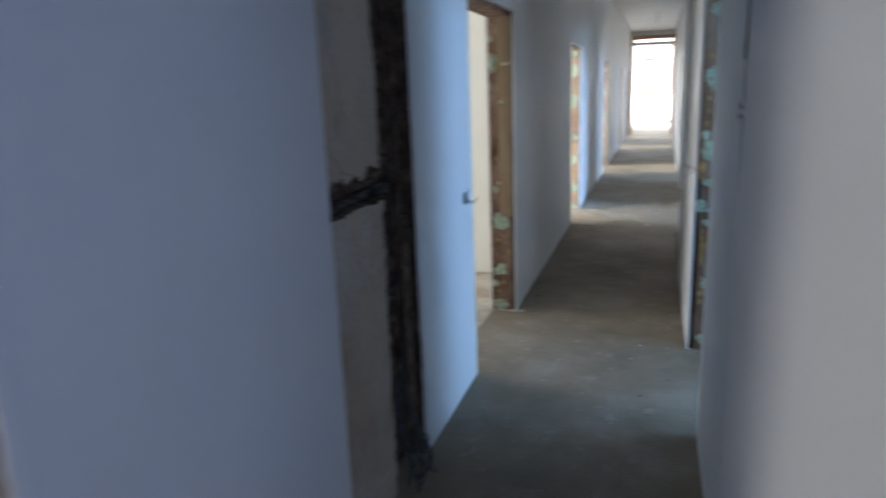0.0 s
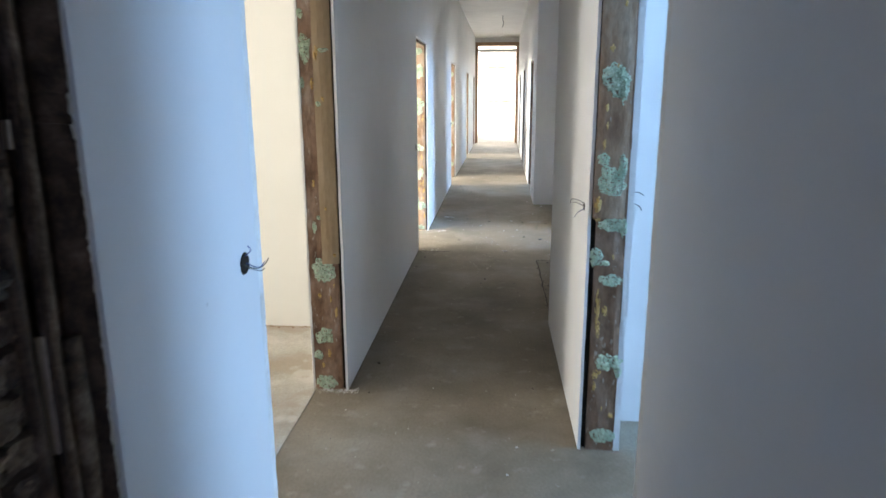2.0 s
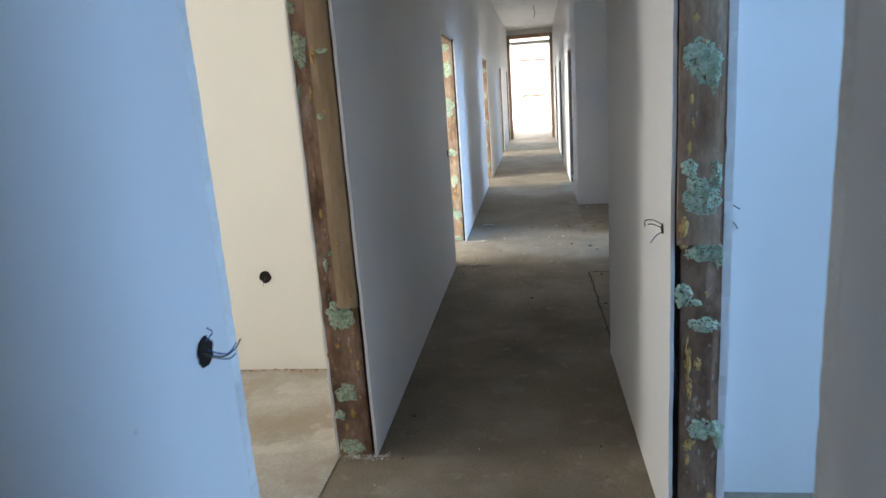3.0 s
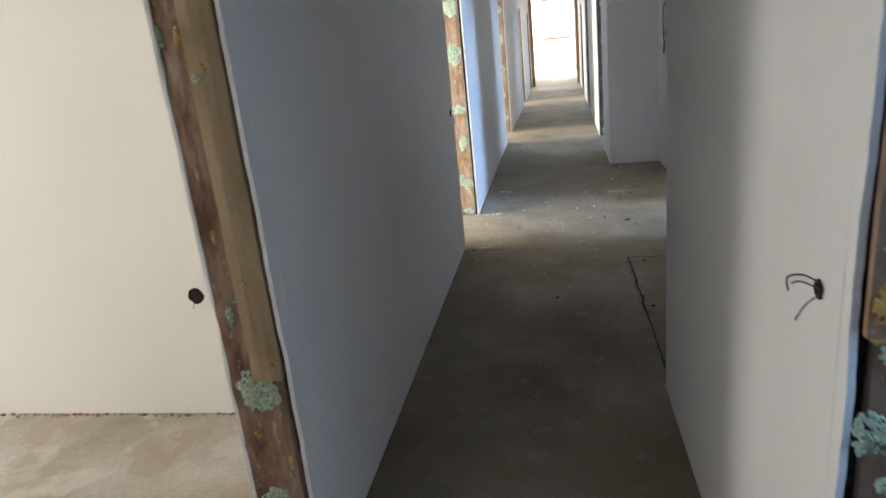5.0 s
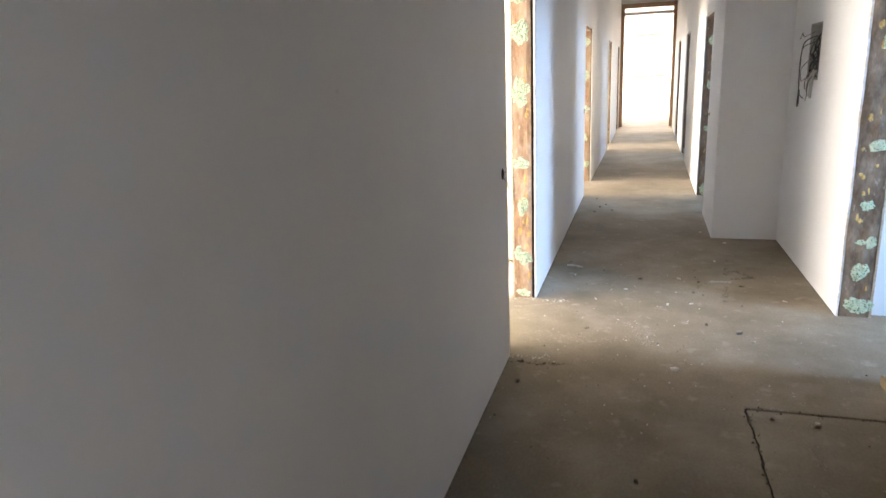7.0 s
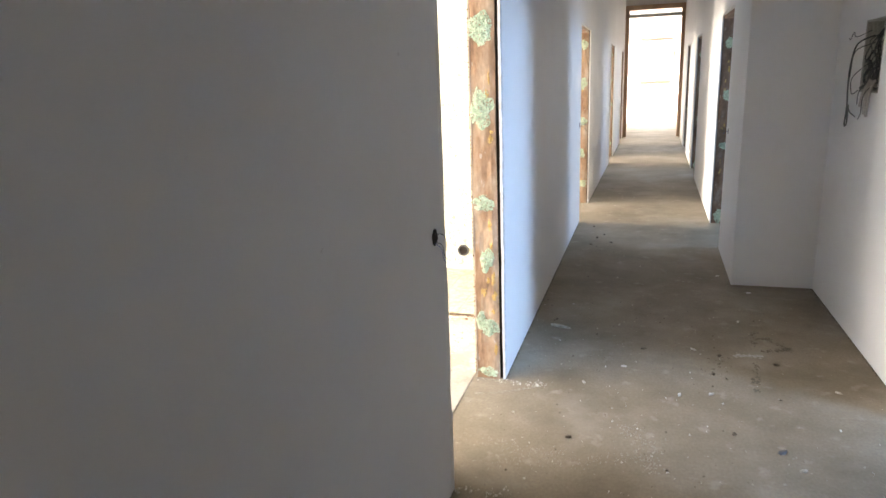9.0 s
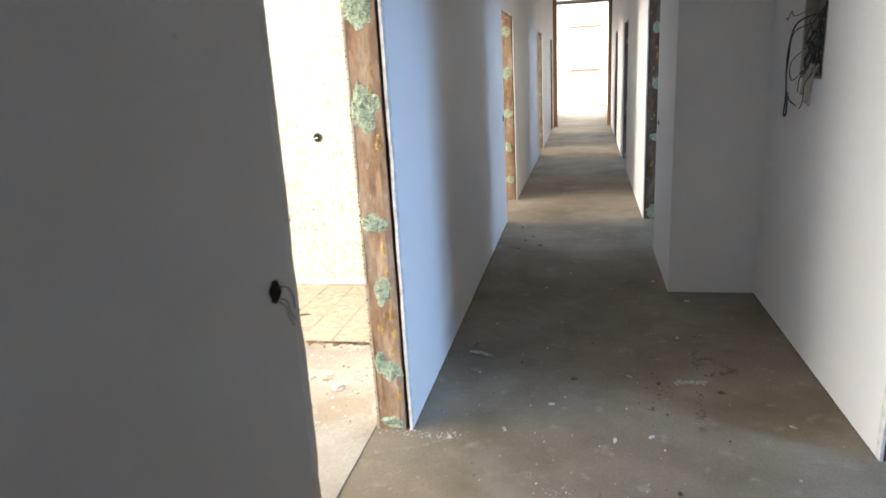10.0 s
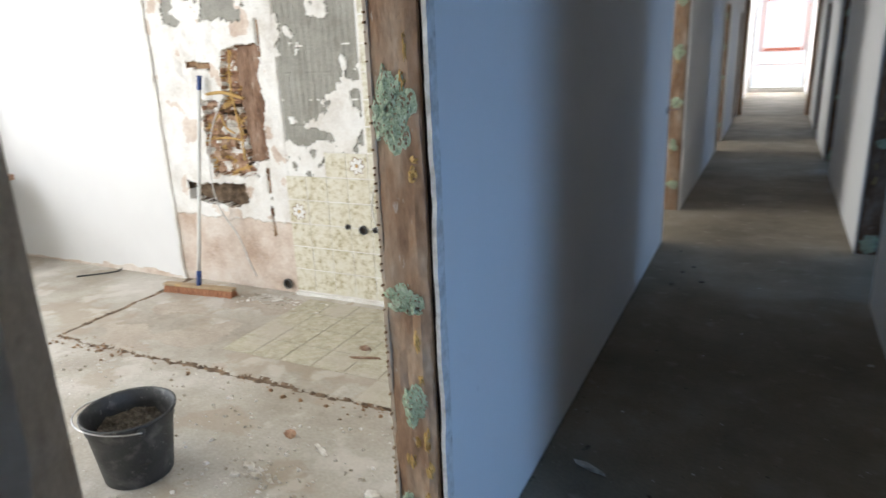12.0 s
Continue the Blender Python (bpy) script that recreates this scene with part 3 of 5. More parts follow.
doorway(XL, -TL, 8.13, 9.105, TIMBER_ORANGE,
        foams=[(-1.105, 1.77, 0.05, 0.06), (-1.105, 1.40, 0.047, 0.072), (-1.10, 0.94, 0.042, 0.035), (-1.09, 0.65, 0.03, 0.05), (-1.08, 0.29, 0.045, 0.04), (-1.13, 0.33, 0.02, 0.04), (-1.09, 0.04, 0.045, 0.025), (-1.105, 1.98, 0.04, 0.03)],
        glues=[(-1.06, 1.26, 0.012, 0.02), (-1.065, 1.55, 0.005, 0.05), (-1.07, 0.83, 0.013, 0.035), (-1.065, 0.73, 0.012, 0.02), (-1.06, 0.55, 0.01, 0.04), (-1.055, 0.46, 0.014, 0.03), (-1.05, 0.17, 0.012, 0.05), (-1.06, 0.38, 0.008, 0.02)] + crusts(-1.12, -1.05, 8, 5),
        gap=0.03, seed=4.1, label="stripped orange-brown timber door lining with foam and glue", bead=True)
for y0, y1, sd in ((13.10, 14.23, 8.2), (18.15, 19.22, 9.9), (21.95, 22.95, 12.4)):
    x = xl(y1)
    doorway(x, -TL, y0, y1, TIMBER_ORANGE if sd < 12 else TIMBER, foams=[(x - 0.085, 1.9, 0.04, 0.045), (x - 0.09, 1.45, 0.045, 0.06), (x - 0.08, 1.0, 0.042, 0.04), (x - 0.09, 0.62, 0.03, 0.05), (x - 0.08, 0.25, 0.045, 0.035)],
            glues=crusts(x - 0.11, x - 0.05, 12, int(sd)), seed=sd, label="stripped orange-brown timber door lining further along")
doorway(XL, -TL, -0.05, 1.05, TIMBER_ORANGE, seed=15.5, label="stripped timber door lining by the corridor's start")
doorway(XR, TR, 3.30, 4.365, TIMBER,
        foams=[(0.207, 1.572, 0.040, 0.046), (0.237, 1.55, 0.018, 0.05), (0.178, 1.27, 0.020, 0.024), (0.212, 1.19, 0.046, 0.046), (0.252, 1.24, 0.014, 0.040), (0.222, 1.005, 0.046, 0.026), (0.272, 1.0, 0.012, 0.034), (0.166, 0.868, 0.022, 0.034), (0.205, 0.845, 0.016, 0.010), (0.232, 0.772, 0.044, 0.024), (0.242, 0.410, 0.050, 0.032), (0.282, 0.37, 0.012, 0.026), (0.235, 0.07, 0.048, 0.028), (0.22, 1.93, 0.042, 0.03)],
        glues=[(0.186, 0.655, 0.011, 0.085), (0.19, 0.56, 0.009, 0.04), (0.189, 0.355, 0.014, 0.022), (0.166, 1.09, 0.015, 0.035), (0.178, 1.33, 0.008, 0.025), (0.185, 1.40, 0.006, 0.02), (0.180, 1.47, 0.007, 0.018), (0.19, 1.69, 0.014, 0.018), (0.168, 1.03, 0.012, 0.012)] + crusts(0.175, 0.265, 12, 7),
        board=(0.147, 0.272, 1.035), board_wood=TIMBER_ORANGE, lip=0.014, gap=0.034, seed=2.3, label="dark brown stripped timber door lining with green foam")
doorway(XA, 0.19, 8.07, 9.08, TIMBER_GREY,
        foams=[(0.955, 0.075, 0.07, 0.045), (0.94, 0.29, 0.038, 0.045), (0.98, 0.47, 0.03, 0.03), (0.93, 0.47, 0.025, 0.015), (0.935, 0.69, 0.03, 0.025), (0.955, 1.04, 0.045, 0.03), (0.955, 1.62, 0.035, 0.045), (0.96, 1.85, 0.035, 0.06)],
        glues=[(0.90, 1.70, 0.018, 0.025), (0.90, 1.2, 0.014, 0.025), (0.90, 0.86, 0.012, 0.015), (0.91, 0.76, 0.012, 0.02), (0.91, 0.6, 0.014, 0.016)] + crusts(0.88, 1.0, 12, 9),
        gap=0.016, seed=6.6, label="grey-brown stripped timber door lining beside the niche", bead=True)
for y0, y1, sd in ((12.155, 13.20, 18.2), (16.45, 17.50, 21.9), (19.95, 20.98, 25.4)):
    x = xr(y1)
    doorway(x, 0.16, y0, y1, TIMBER, foams=[(x + 0.085, 1.8, 0.04, 0.045), (x + 0.09, 1.3, 0.035, 0.05), (x + 0.08, 0.8, 0.042, 0.03), (x + 0.09, 0.08, 0.045, 0.06)],
            glues=crusts(x + 0.05, x + 0.11, 10, int(sd)), gap=0.02, seed=sd, label="dark stripped timber door lining in the far wall")


# ---- stripped strip with old pipes in the left wall ----
def strip_edge(z):
    return 2.575 + 0.022 * fbm(z * 3, 7.0) + 0.014 * fbm(z * 14, 2.0) - 0.05 * max(0, 0.75 - z) * 0.5


def channel(y, z):
    """How far a point lies from the cut for the level pipe, in half widths."""
    return (z - (1.215 + 0.02 * (y - 2.14))) / (0.034 + 0.012 * fbm(y * 9, 3.0))


def strip_depth(y, z):
    n = fbm(y * 7, z * 7)
    if y > 2.866 + 0.006 * max(-1.0, min(1.0, fbm(z * 5, 9.3, 0.4, 3))):
        return 0.008 + 0.006 * abs(fbm(y * 40, z * 40))
    if y > strip_edge(z):
        course = (z / 0.078) % 1.0
        joint = course < 0.16
        if y > 2.76:
            return 0.118 + 0.012 * fbm(y * 20, z * 14)
        return (0.088 if joint else 0.066) + 0.016 * n + 0.012 * fbm(y * 35, z * 35)
    c = channel(y, z)
    if abs(c) < 1:
        return 0.062 + 0.010 * n
    if 0 < c < 1.9 + 1.3 * fbm(y * 11, 5.0):
        return 0.044 + 0.018 * fbm(y * 30, z * 30)
    d = 0.020 + 0.005 * fbm(y * 2.5, z * 2.5, 1) + 0.0016 * fbm(y * 18, z * 18)
    flake = fbm(y * 3.1 + 4, z * 3.1, 8)
    if ((y - 2.19) / 0.12) ** 2 + ((z - 0.99) / 0.17) ** 2 + 0.8 * fbm(y * 9, z * 9, 6) < 1 and c < -1:
        return 0.0095 + 0.0012 * fbm(y * 18, z * 18)
    if -9 < c < 0 and flake > 0.02:
        d -= 0.006
    return d - (0.004 if flake < -0.25 else 0)


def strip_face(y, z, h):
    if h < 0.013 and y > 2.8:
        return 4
    # deepest parts go dark brown, the hollow's shade put into the colour
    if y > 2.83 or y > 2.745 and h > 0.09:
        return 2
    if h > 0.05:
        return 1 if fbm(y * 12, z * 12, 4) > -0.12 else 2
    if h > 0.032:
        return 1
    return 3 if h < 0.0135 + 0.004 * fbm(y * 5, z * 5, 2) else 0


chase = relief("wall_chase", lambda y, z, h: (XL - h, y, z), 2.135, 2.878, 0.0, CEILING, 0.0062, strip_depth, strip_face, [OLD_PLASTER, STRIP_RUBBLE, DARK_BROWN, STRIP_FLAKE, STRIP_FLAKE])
tagged(chase, "old cracked grey plaster strip with broken brick chase", "wall", kind="structure")


def pipe_thing(name, runs, material, label, category):
    """A thing made of tubes: each run is points and a radius."""
    top = tagged(new(name), label, category)
    top.location = runs[0][0][0]
    bpy.context.view_layer.update()
    for pts, radius in runs:
        bm = bmesh.new()
        tube(bm, pts, radius)
        part("pipe" if radius > 0.008 else "cable", bm, material, top, smooth=True)
    return top


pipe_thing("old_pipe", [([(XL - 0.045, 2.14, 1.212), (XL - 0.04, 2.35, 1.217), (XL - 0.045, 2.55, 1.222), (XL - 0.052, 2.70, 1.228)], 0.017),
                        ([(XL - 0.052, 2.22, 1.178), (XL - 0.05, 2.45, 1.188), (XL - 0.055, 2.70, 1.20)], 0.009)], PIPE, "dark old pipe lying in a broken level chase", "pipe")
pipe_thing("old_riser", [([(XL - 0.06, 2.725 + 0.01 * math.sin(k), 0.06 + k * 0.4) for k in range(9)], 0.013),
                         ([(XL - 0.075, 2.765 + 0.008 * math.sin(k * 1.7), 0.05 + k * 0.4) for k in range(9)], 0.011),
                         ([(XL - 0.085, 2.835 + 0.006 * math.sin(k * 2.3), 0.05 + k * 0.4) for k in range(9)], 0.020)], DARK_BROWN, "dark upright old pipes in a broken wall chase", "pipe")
pipe_thing("rusty_riser", [([(XL - 0.052, 2.842 + 0.004 * math.sin(k * 1.9), 0.02 + k * 0.21) for k in range(6)], 0.021),
                           ([(XL - 0.040, 2.786 + 0.005 * math.sin(k * 2.1), 0.30 + k * 0.30) for k in range(9)], 0.009)], STRIP_RUBBLE, "rusty brown upright pipe in a broken wall chase", "pipe")
for z0, z1, y in ((0.84, 1.08, 2.806), (1.43, 1.48, 2.80)):
    bm = bmesh.new()
    slab(bm, XL - 0.110, XL - 0.082, y, y + 0.009, z0, z1, 0.004, 0.02, z0)
    part("plaster_sliver", bm, OLD_PLASTER, chase)
rng = random.Random(11)
runs = []
for k in range(9):
    y, z = 2.66 + 0.022 * k, rng.uniform(0.28, 0.5)
    runs.append(([(XL - 0.055, y, z), (XL - 0.03, y + rng.uniform(-0.02, 0.02), z * 0.5), (XL + rng.uniform(0.0, 0.07), y + rng.uniform(-0.07, 0.05), rng.uniform(0.04, 0.12)), (XL + rng.uniform(0.01, 0.12), y + rng.uniform(-0.16, 0.08), rng.uniform(0.006, 0.05))], rng.uniform(0.003, 0.006)))
pipe_thing("cut_cables", runs, CABLE, "bunch of cut grey cables hanging to the floor", "cable")
for pts in ([(2.19, 1.80), (2.22, 1.70), (2.27, 1.62), (2.285, 1.54), (2.26, 1.47), (2.255, 1.40)], [(2.285, 1.54), (2.31, 1.515)], [(2.17, 1.42), (2.21, 1.37), (2.25, 1.35), (2.28, 1.31), (2.34, 1.30), (2.38, 1.285)],
            [(2.30, 1.05), (2.35, 1.0), (2.36, 0.92), (2.31, 0.86), (2.25, 0.85)]):
    bm = bmesh.new()
    tube(bm, [(XL - strip_depth(y, z) + 0.0002, y + 0.006 * fbm(y * 40, z * 40), z) for a, b in zip(pts, pts[1:]) for y, z in ((a[0] + (b[0] - a[0]) * k / 5, a[1] + (b[1] - a[1]) * k / 5) for k in range(5))], 0.0008, 4, 2)
    part("crack", bm, DARK, chase)


# ---- sockets and wires ----
def socket(place, normal, wires, label, radius=0.034, scratch=False, material=CABLE):
    """An empty round socket hole in a wall with loose wires. normal: the way the wall faces; wires: points along (normal, sideways, up)."""
    n = Vector(normal)
    side = Vector((0, 0, 1)).cross(n)
    m = Matrix((side, Vector((0, 0, 1)), n)).transposed().to_4x4()
    m.translation = place
    top = tagged(new("wall_socket"), label, "socket", "empty wall sockets")
    top.matrix_world = m
    bpy.context.view_layer.update()
    # no hole is cut: a near-black disc in a rim carries its shade
    bm = bmesh.new()
    outer, inner, floor_ring = [], [], []
    for k in range(28):
        a = 2 * math.pi * k / 28
        r = radius * (1 + 0.16 * fbm(math.cos(a) * 2 + place[1], math.sin(a) * 2) + 0.10 * fbm(math.cos(a) * 7, math.sin(a) * 7 + place[1]))
        outer.append(bm.verts.new((r * 1.1 * math.cos(a), r * 1.1 * math.sin(a), 0.0012)))
        inner.append(bm.verts.new((r * 0.95 * math.cos(a), r * 0.95 * math.sin(a), 0.004)))
        floor_ring.append(bm.verts.new((r * 0.9 * math.cos(a), r * 0.9 * math.sin(a), 0.0015)))
    for a, b in ((outer, inner), (inner, floor_ring)):
        for k in range(28):
            bm.faces.new((a[k], a[(k + 1) % 28], b[(k + 1) % 28], b[k]))
    bm.faces.new(floor_ring)
    bm.transform(m)
    part("box", bm, DARK, top)
    if scratch:
        bm = bmesh.new()
        box(bm, -radius * 1.3, radius * 1.15, -radius * 1.5, radius * 1.5, 0.0002, 0.0009)
        bm.transform(m)
        part("plaster_patch", bm, SCRAPED_AND_SHADE, top, "grey scraped plaster square")
    for i, w in enumerate(wires):
        bm = bmesh.new()
        tube(bm, [m @ Vector((s, u, d)) for d, s, u in w], 0.0016, 6, 6)
        part("wire", bm, material if i % 2 == 0 else BLUE_WIRE, top, smooth=True)
    return top


socket((XL, 3.593, 1.023), (1, 0, 0), [[(0.0, -0.01, 0), (0.03, 0.02, -0.02), (0.045, 0.05, -0.015), (0.05, 0.075, 0.0)], [(0.0, 0.01, 0.02), (0.02, 0.01, 0.04), (0.015, 0.0, 0.055)], [(0, 0.0, -0.01), (0.035, 0.03, -0.03), (0.04, 0.06, -0.03)], [(0, 0.01, 0.0), (0.03, 0.04, -0.022), (0.035, 0.08, -0.012)]], "empty socket hole with dark wires in a plasterboard wall", 0.032)
socket((XL, 8.0, 1.035), (1, 0, 0), [[(0.0, 0.01, 0.01), (0.025, 0.02, 0.005), (0.03, 0.035, -0.025), (0.028, 0.04, -0.055)], [(0, 0.0, -0.02), (0.02, 0.01, -0.04), (0.025, 0.012, -0.07), (0.03, 0.025, -0.095)], [(0, 0.01, -0.02), (0.02, 0.02, -0.03), (0.025, 0.022, -0.06), (0.03, 0.035, -0.085)]], "ragged socket hole with drooping black wires beside a doorway", 0.027)
socket((XL, 13.0, 1.05), (1, 0, 0), [[(0, 0, 0.01), (0.04, 0.03, 0.03), (0.07, 0.07, 0.06)], [(0, 0, 0), (0.05, 0.03, 0.0), (0.08, 0.08, 0.0)], [(0, 0, -0.01), (0.04, 0.03, -0.03), (0.07, 0.06, -0.07)]], "small socket hole with stiff splayed wires", 0.03)
socket((XR, 4.49, 1.06), (-1, 0, 0), [[(0, 0, 0.01), (0.03, 0.01, 0.03), (0.06, 0.03, 0.035), (0.065, 0.05, 0.02)], [(0, 0, -0.01), (0.025, 0.015, -0.02), (0.045, 0.03, -0.04)], [(0, 0, 0.0), (0.03, 0.0, 0.015), (0.05, 0.02, 0.02)]], "socket slit with two curled wires in a white wall", 0.016)
socket((0.114, 2.14, 1.325), (-1, 0, 0), [[(0, 0, 0), (0.010, 0.008, -0.01), (0.012, 0.008, -0.02)]], "dark empty socket hole in a white wall", 0.027, True)
socket((-1.833, 5.82, 0.578), (0, -1, 0), [[(0, 0, 0.0), (0.02, 0.0, -0.01), (0.02, -0.012, -0.05)]], "round empty socket hole in the cream room wall", 0.034)
socket((xr(11.95), 11.95, 1.05), (-1, 0, 0), [[(0, 0, 0), (0.04, 0.0, 0.01), (0.06, -0.02, 0.02)], [(0, 0, 0), (0.04, 0.0, -0.02)]], "small socket hole with short wires by a far doorway", 0.02)
socket((xr(16.3), 16.3, 1.05), (-1, 0, 0), [[(0, 0, 0), (0.04, 0.0, 0.01), (0.06, -0.02, 0.02)]], "small socket hole with a short wire further along", 0.02)

# torn wires in the joint of the right wall
rng = random.Random(5)
top = tagged(new("torn_cable"), "torn grey cable ends sticking out of a wall joint", "cable")
top.location = (0.116, 2.245, 1.47)
bpy.context.view_layer.update()
for k in range(6):
    bm = bmesh.new()
    z = 1.445 + 0.010 * k
    tube(bm, [(XR + 0.005, 2.256, z), (XR - 0.018, 2.266 + rng.uniform(-0.012, 0.012), z + rng.uniform(-0.01, 0.02)), (XR - 0.020 - rng.uniform(0, 0.004), 2.275 + rng.uniform(-0.012, 0.02), z + rng.uniform(-0.035, 0.03))], 0.0006 if k % 2 else 0.0014, 6, 5)
    part("wire", bm, CABLE, top, smooth=True)
# batten in the joint: narrow below, wider and broken above
bm = bmesh.new()
for k in range(130):
    z0, z1 = CEILING * k / 130, CEILING * (k + 1) / 130
    w = 0.020 + 0.026 * min(1, max(0, (z0 - 1.15) / 0.3)) + 0.003 * fbm(z0 * 6, 1.0)
    if 1.46 < z0 < 1.49:
        w *= 0.55
    box(bm, 0.1165 + 0.0015 * fbm(z0 * 4, 5), XR + 0.05, 2.2385 + 0.002 * fbm(z0 * 20, 3), 2.2385 + w, z0, z1)
tagged(part("trim_joint", bm, JOINT), "rough grey-brown batten along a wall joint", "trim", kind="structure")
for z0, z1, y in ((1.48, 1.56, 2.242), (1.60, 1.78, 2.268)):
    bm = bmesh.new()
    slab(bm, 0.1135, 0.121, y, y + 0.007, z0, z1, 0.002, 0.02, z0)
    tagged(part("trim_slot", bm, DARK_BROWN), "dark broken slot in a wall joint", "trim", kind="structure")

# ---- junction box ----
top = tagged(new("junction_box"), "open junction box recess stuffed with tangled black cables", "junction box")
top.location = (XA, 10.275, 1.59)
bpy.context.view_layer.update()
bm = bmesh.new()
for y0, y1, z0, z1 in ((10.1105, 10.118, 1.3905, 1.7845), (10.432, 10.4395, 1.3905, 1.7845), (10.118, 10.432, 1.3905, 1.398), (10.118, 10.432, 1.777, 1.7845)):
    box(bm, XA - 0.002, XA + 0.085, y0, y1, z0, z1)
part("box", bm, MORTAR, top)
rng = random.Random(21)
for k in range(20):
    bm = bmesh.new()
    y, z = rng.uniform(10.15, 10.40), rng.uniform(1.62, 1.76)
    pts = [(XA + 0.07, y, z)]
    for j in range(4):
        pts.append((XA + rng.uniform(-0.01, 0.06), min(10.42, max(10.13, y + rng.uniform(-0.13, 0.13))), z - 0.07 * (j + 1) + rng.uniform(-0.05, 0.05)))
    tube(bm, [(a, b, max(1.41, c)) for a, b, c in pts], rng.choice((0.0025, 0.0035, 0.005)), 6, 5)
    part("cable", bm, BLACK if k % 3 else CABLE, top, smooth=True)
for pts, r in (([(XA + 0.03, 10.38, 1.70), (XA - 0.03, 10.46, 1.66), (XA - 0.03, 10.56, 1.55), (XA - 0.02, 10.61, 1.42), (XA - 0.02, 10.585, 1.30), (XA - 0.02, 10.60, 1.20), (XA - 0.022, 10.575, 1.185), (XA - 0.02, 10.555, 1.21), (XA - 0.02, 10.56, 1.31)], 0.0046),
               ([(XA + 0.03, 10.36, 1.66), (XA - 0.04, 10.45, 1.62), (XA - 0.03, 10.55, 1.50), (XA - 0.03, 10.56, 1.36), (XA - 0.03, 10.49, 1.28), (XA - 0.02, 10.40, 1.25)], 0.0032),
               ([(XA + 0.02, 10.40, 1.55), (XA - 0.03, 10.50, 1.47), (XA - 0.03, 10.48, 1.38), (XA - 0.02, 10.40, 1.40)], 0.0026),
               ([(XA + 0.02, 10.22, 1.45), (XA - 0.03, 10.24, 1.38), (XA - 0.025, 10.28, 1.28), (XA - 0.02, 10.34, 1.24)], 0.0032),
               ([(XA + 0.02, 10.30, 1.45), (XA - 0.03, 10.33, 1.40), (XA - 0.025, 10.37, 1.32)], 0.0030),
               ([(XA + 0.02, 10.40, 1.73), (XA - 0.03, 10.50, 1.70), (XA - 0.03, 10.56, 1.73), (XA - 0.03, 10.62, 1.69), (XA - 0.03, 10.65, 1.70)], 0.0022)):
    bm = bmesh.new()
    tube(bm, pts, r, 7, 6)
    part("cable", bm, BLACK if r > 0.0045 else CABLE, top, "loose cable loop", smooth=True)
for y, z, lean in ((10.20, 1.26, 0.02), (10.255, 1.27, 0.01), (10.30, 1.31, 0.05)):
    bm = bmesh.new()
    tube(bm, [(XA + 0.012, y, 1.46), (XA - 0.012, y + lean * 0.3, 1.40), (XA - 0.016, y + lean, z)], 0.007, 8, 4)
    part("conduit_end", bm, SCRAPED_AND_SHADE, top, "pale grey conduit end", smooth=True)


# ---- west room: wall with tiles, torn plaster and bricks ----
WY = 11.075
P = 0.156


def tile_here(x, z):
    return (z < 0.80 and x > -3.07) or (0.80 <= z < 0.97 and x > -2.74) or (z >= 0.97 and x > -2.465)


def torn(x, z):
    """Depth behind the tile faces and a surface number."""
    wx, wz = x + 0.035 * fbm(x * 6, z * 6, 1) + 0.012 * fbm(x * 28, z * 28, 2), z + 0.035 * fbm(x * 6, z * 6, 5) + 0.012 * fbm(x * 28, z * 28, 6)
    n = fbm(x * 14, z * 14, 3)
    if tile_here(x, z):
        return 0.003, 3
    if -3.93 < wx < -3.42 and 0.60 < wz < 0.735 - 0.1 * max(0, -3.75 - wx):
        return 0.075 + 0.02 * n, 6
    if -3.37 < wx < -3.20 and 0.90 < wz < 1.62:
        return 0.030 + 0.002 * math.sin(x * 260) + 0.004 * n, 8
    if -3.40 < wx < -3.365 and 0.88 < wz < 1.12 or -3.60 < wx < -3.38 and 1.20 < wz < 1.26 and n > -0.1:
        return 0.075, 6
    if -3.70 + 0.12 * max(0, 1.0 - wz) < wx < -3.30 and 0.80 < wz < 1.30 or -3.50 < wx < -3.30 and 1.25 < wz < 1.60:
        brick = ((z / 0.08) % 1.0 > 0.2) * 0.014
        lump = fbm(x * 11, z * 15, 21)
        return 0.050 - brick + 0.034 * n, 1 if lump > 0.22 else 9 if lump < -0.34 else 4 if n > -0.15 else 5
    if -3.80 < wx < -3.60 and 1.49 < wz < 1.535:
        return 0.02, 5
    if x > -3.05 and z > 0.80:
        white = fbm(x * 3.2, z * 3.2, 9) + 0.35 * fbm(x * 9, z * 9, 4)
        patch = ((wx + 2.60) / 0.13) ** 2 + ((wz - 1.16) / 0.17) ** 2 < 1
        if white > 0.34 or patch or wz < 1.03 and n > -0.35:
            return 0.006 + 0.003 * n, 1
        if min(((z - 0.663) / P) % 1.0, ((x + 2.288) / P) % 1.0 + 0.02) < 0.028 and fbm(x * 7, z * 7, 13) > 0.12:
            return 0.010, 1
        return 0.013 + 0.0015 * math.sin(x * 2 * math.pi / 0.012) + 0.002 * n, 2
    if wz > 1.78 and wx > -3.95 and wx < -3.30 - 0.1 * n and fbm(x * 4, z * 4, 7) > -0.3:
        return 0.012 + 0.002 * n, 2
    if abs(x + 3.215 + 0.01 * fbm(z * 9, 2.2)) < 0.011 and 0.40 < wz < 0.88 and fbm(x, z * 9, 4) > -0.3 or abs(x + 3.18) < 0.013 and 1.55 < z < 1.77:
        return 0.018, 5
    if wz < 0.50:
        return 0.010 + 0.004 * n, 7
    return 0.004 + 0.006 * n, 1 if fbm(x * 5, z * 5, 11) > -0.42 else 7


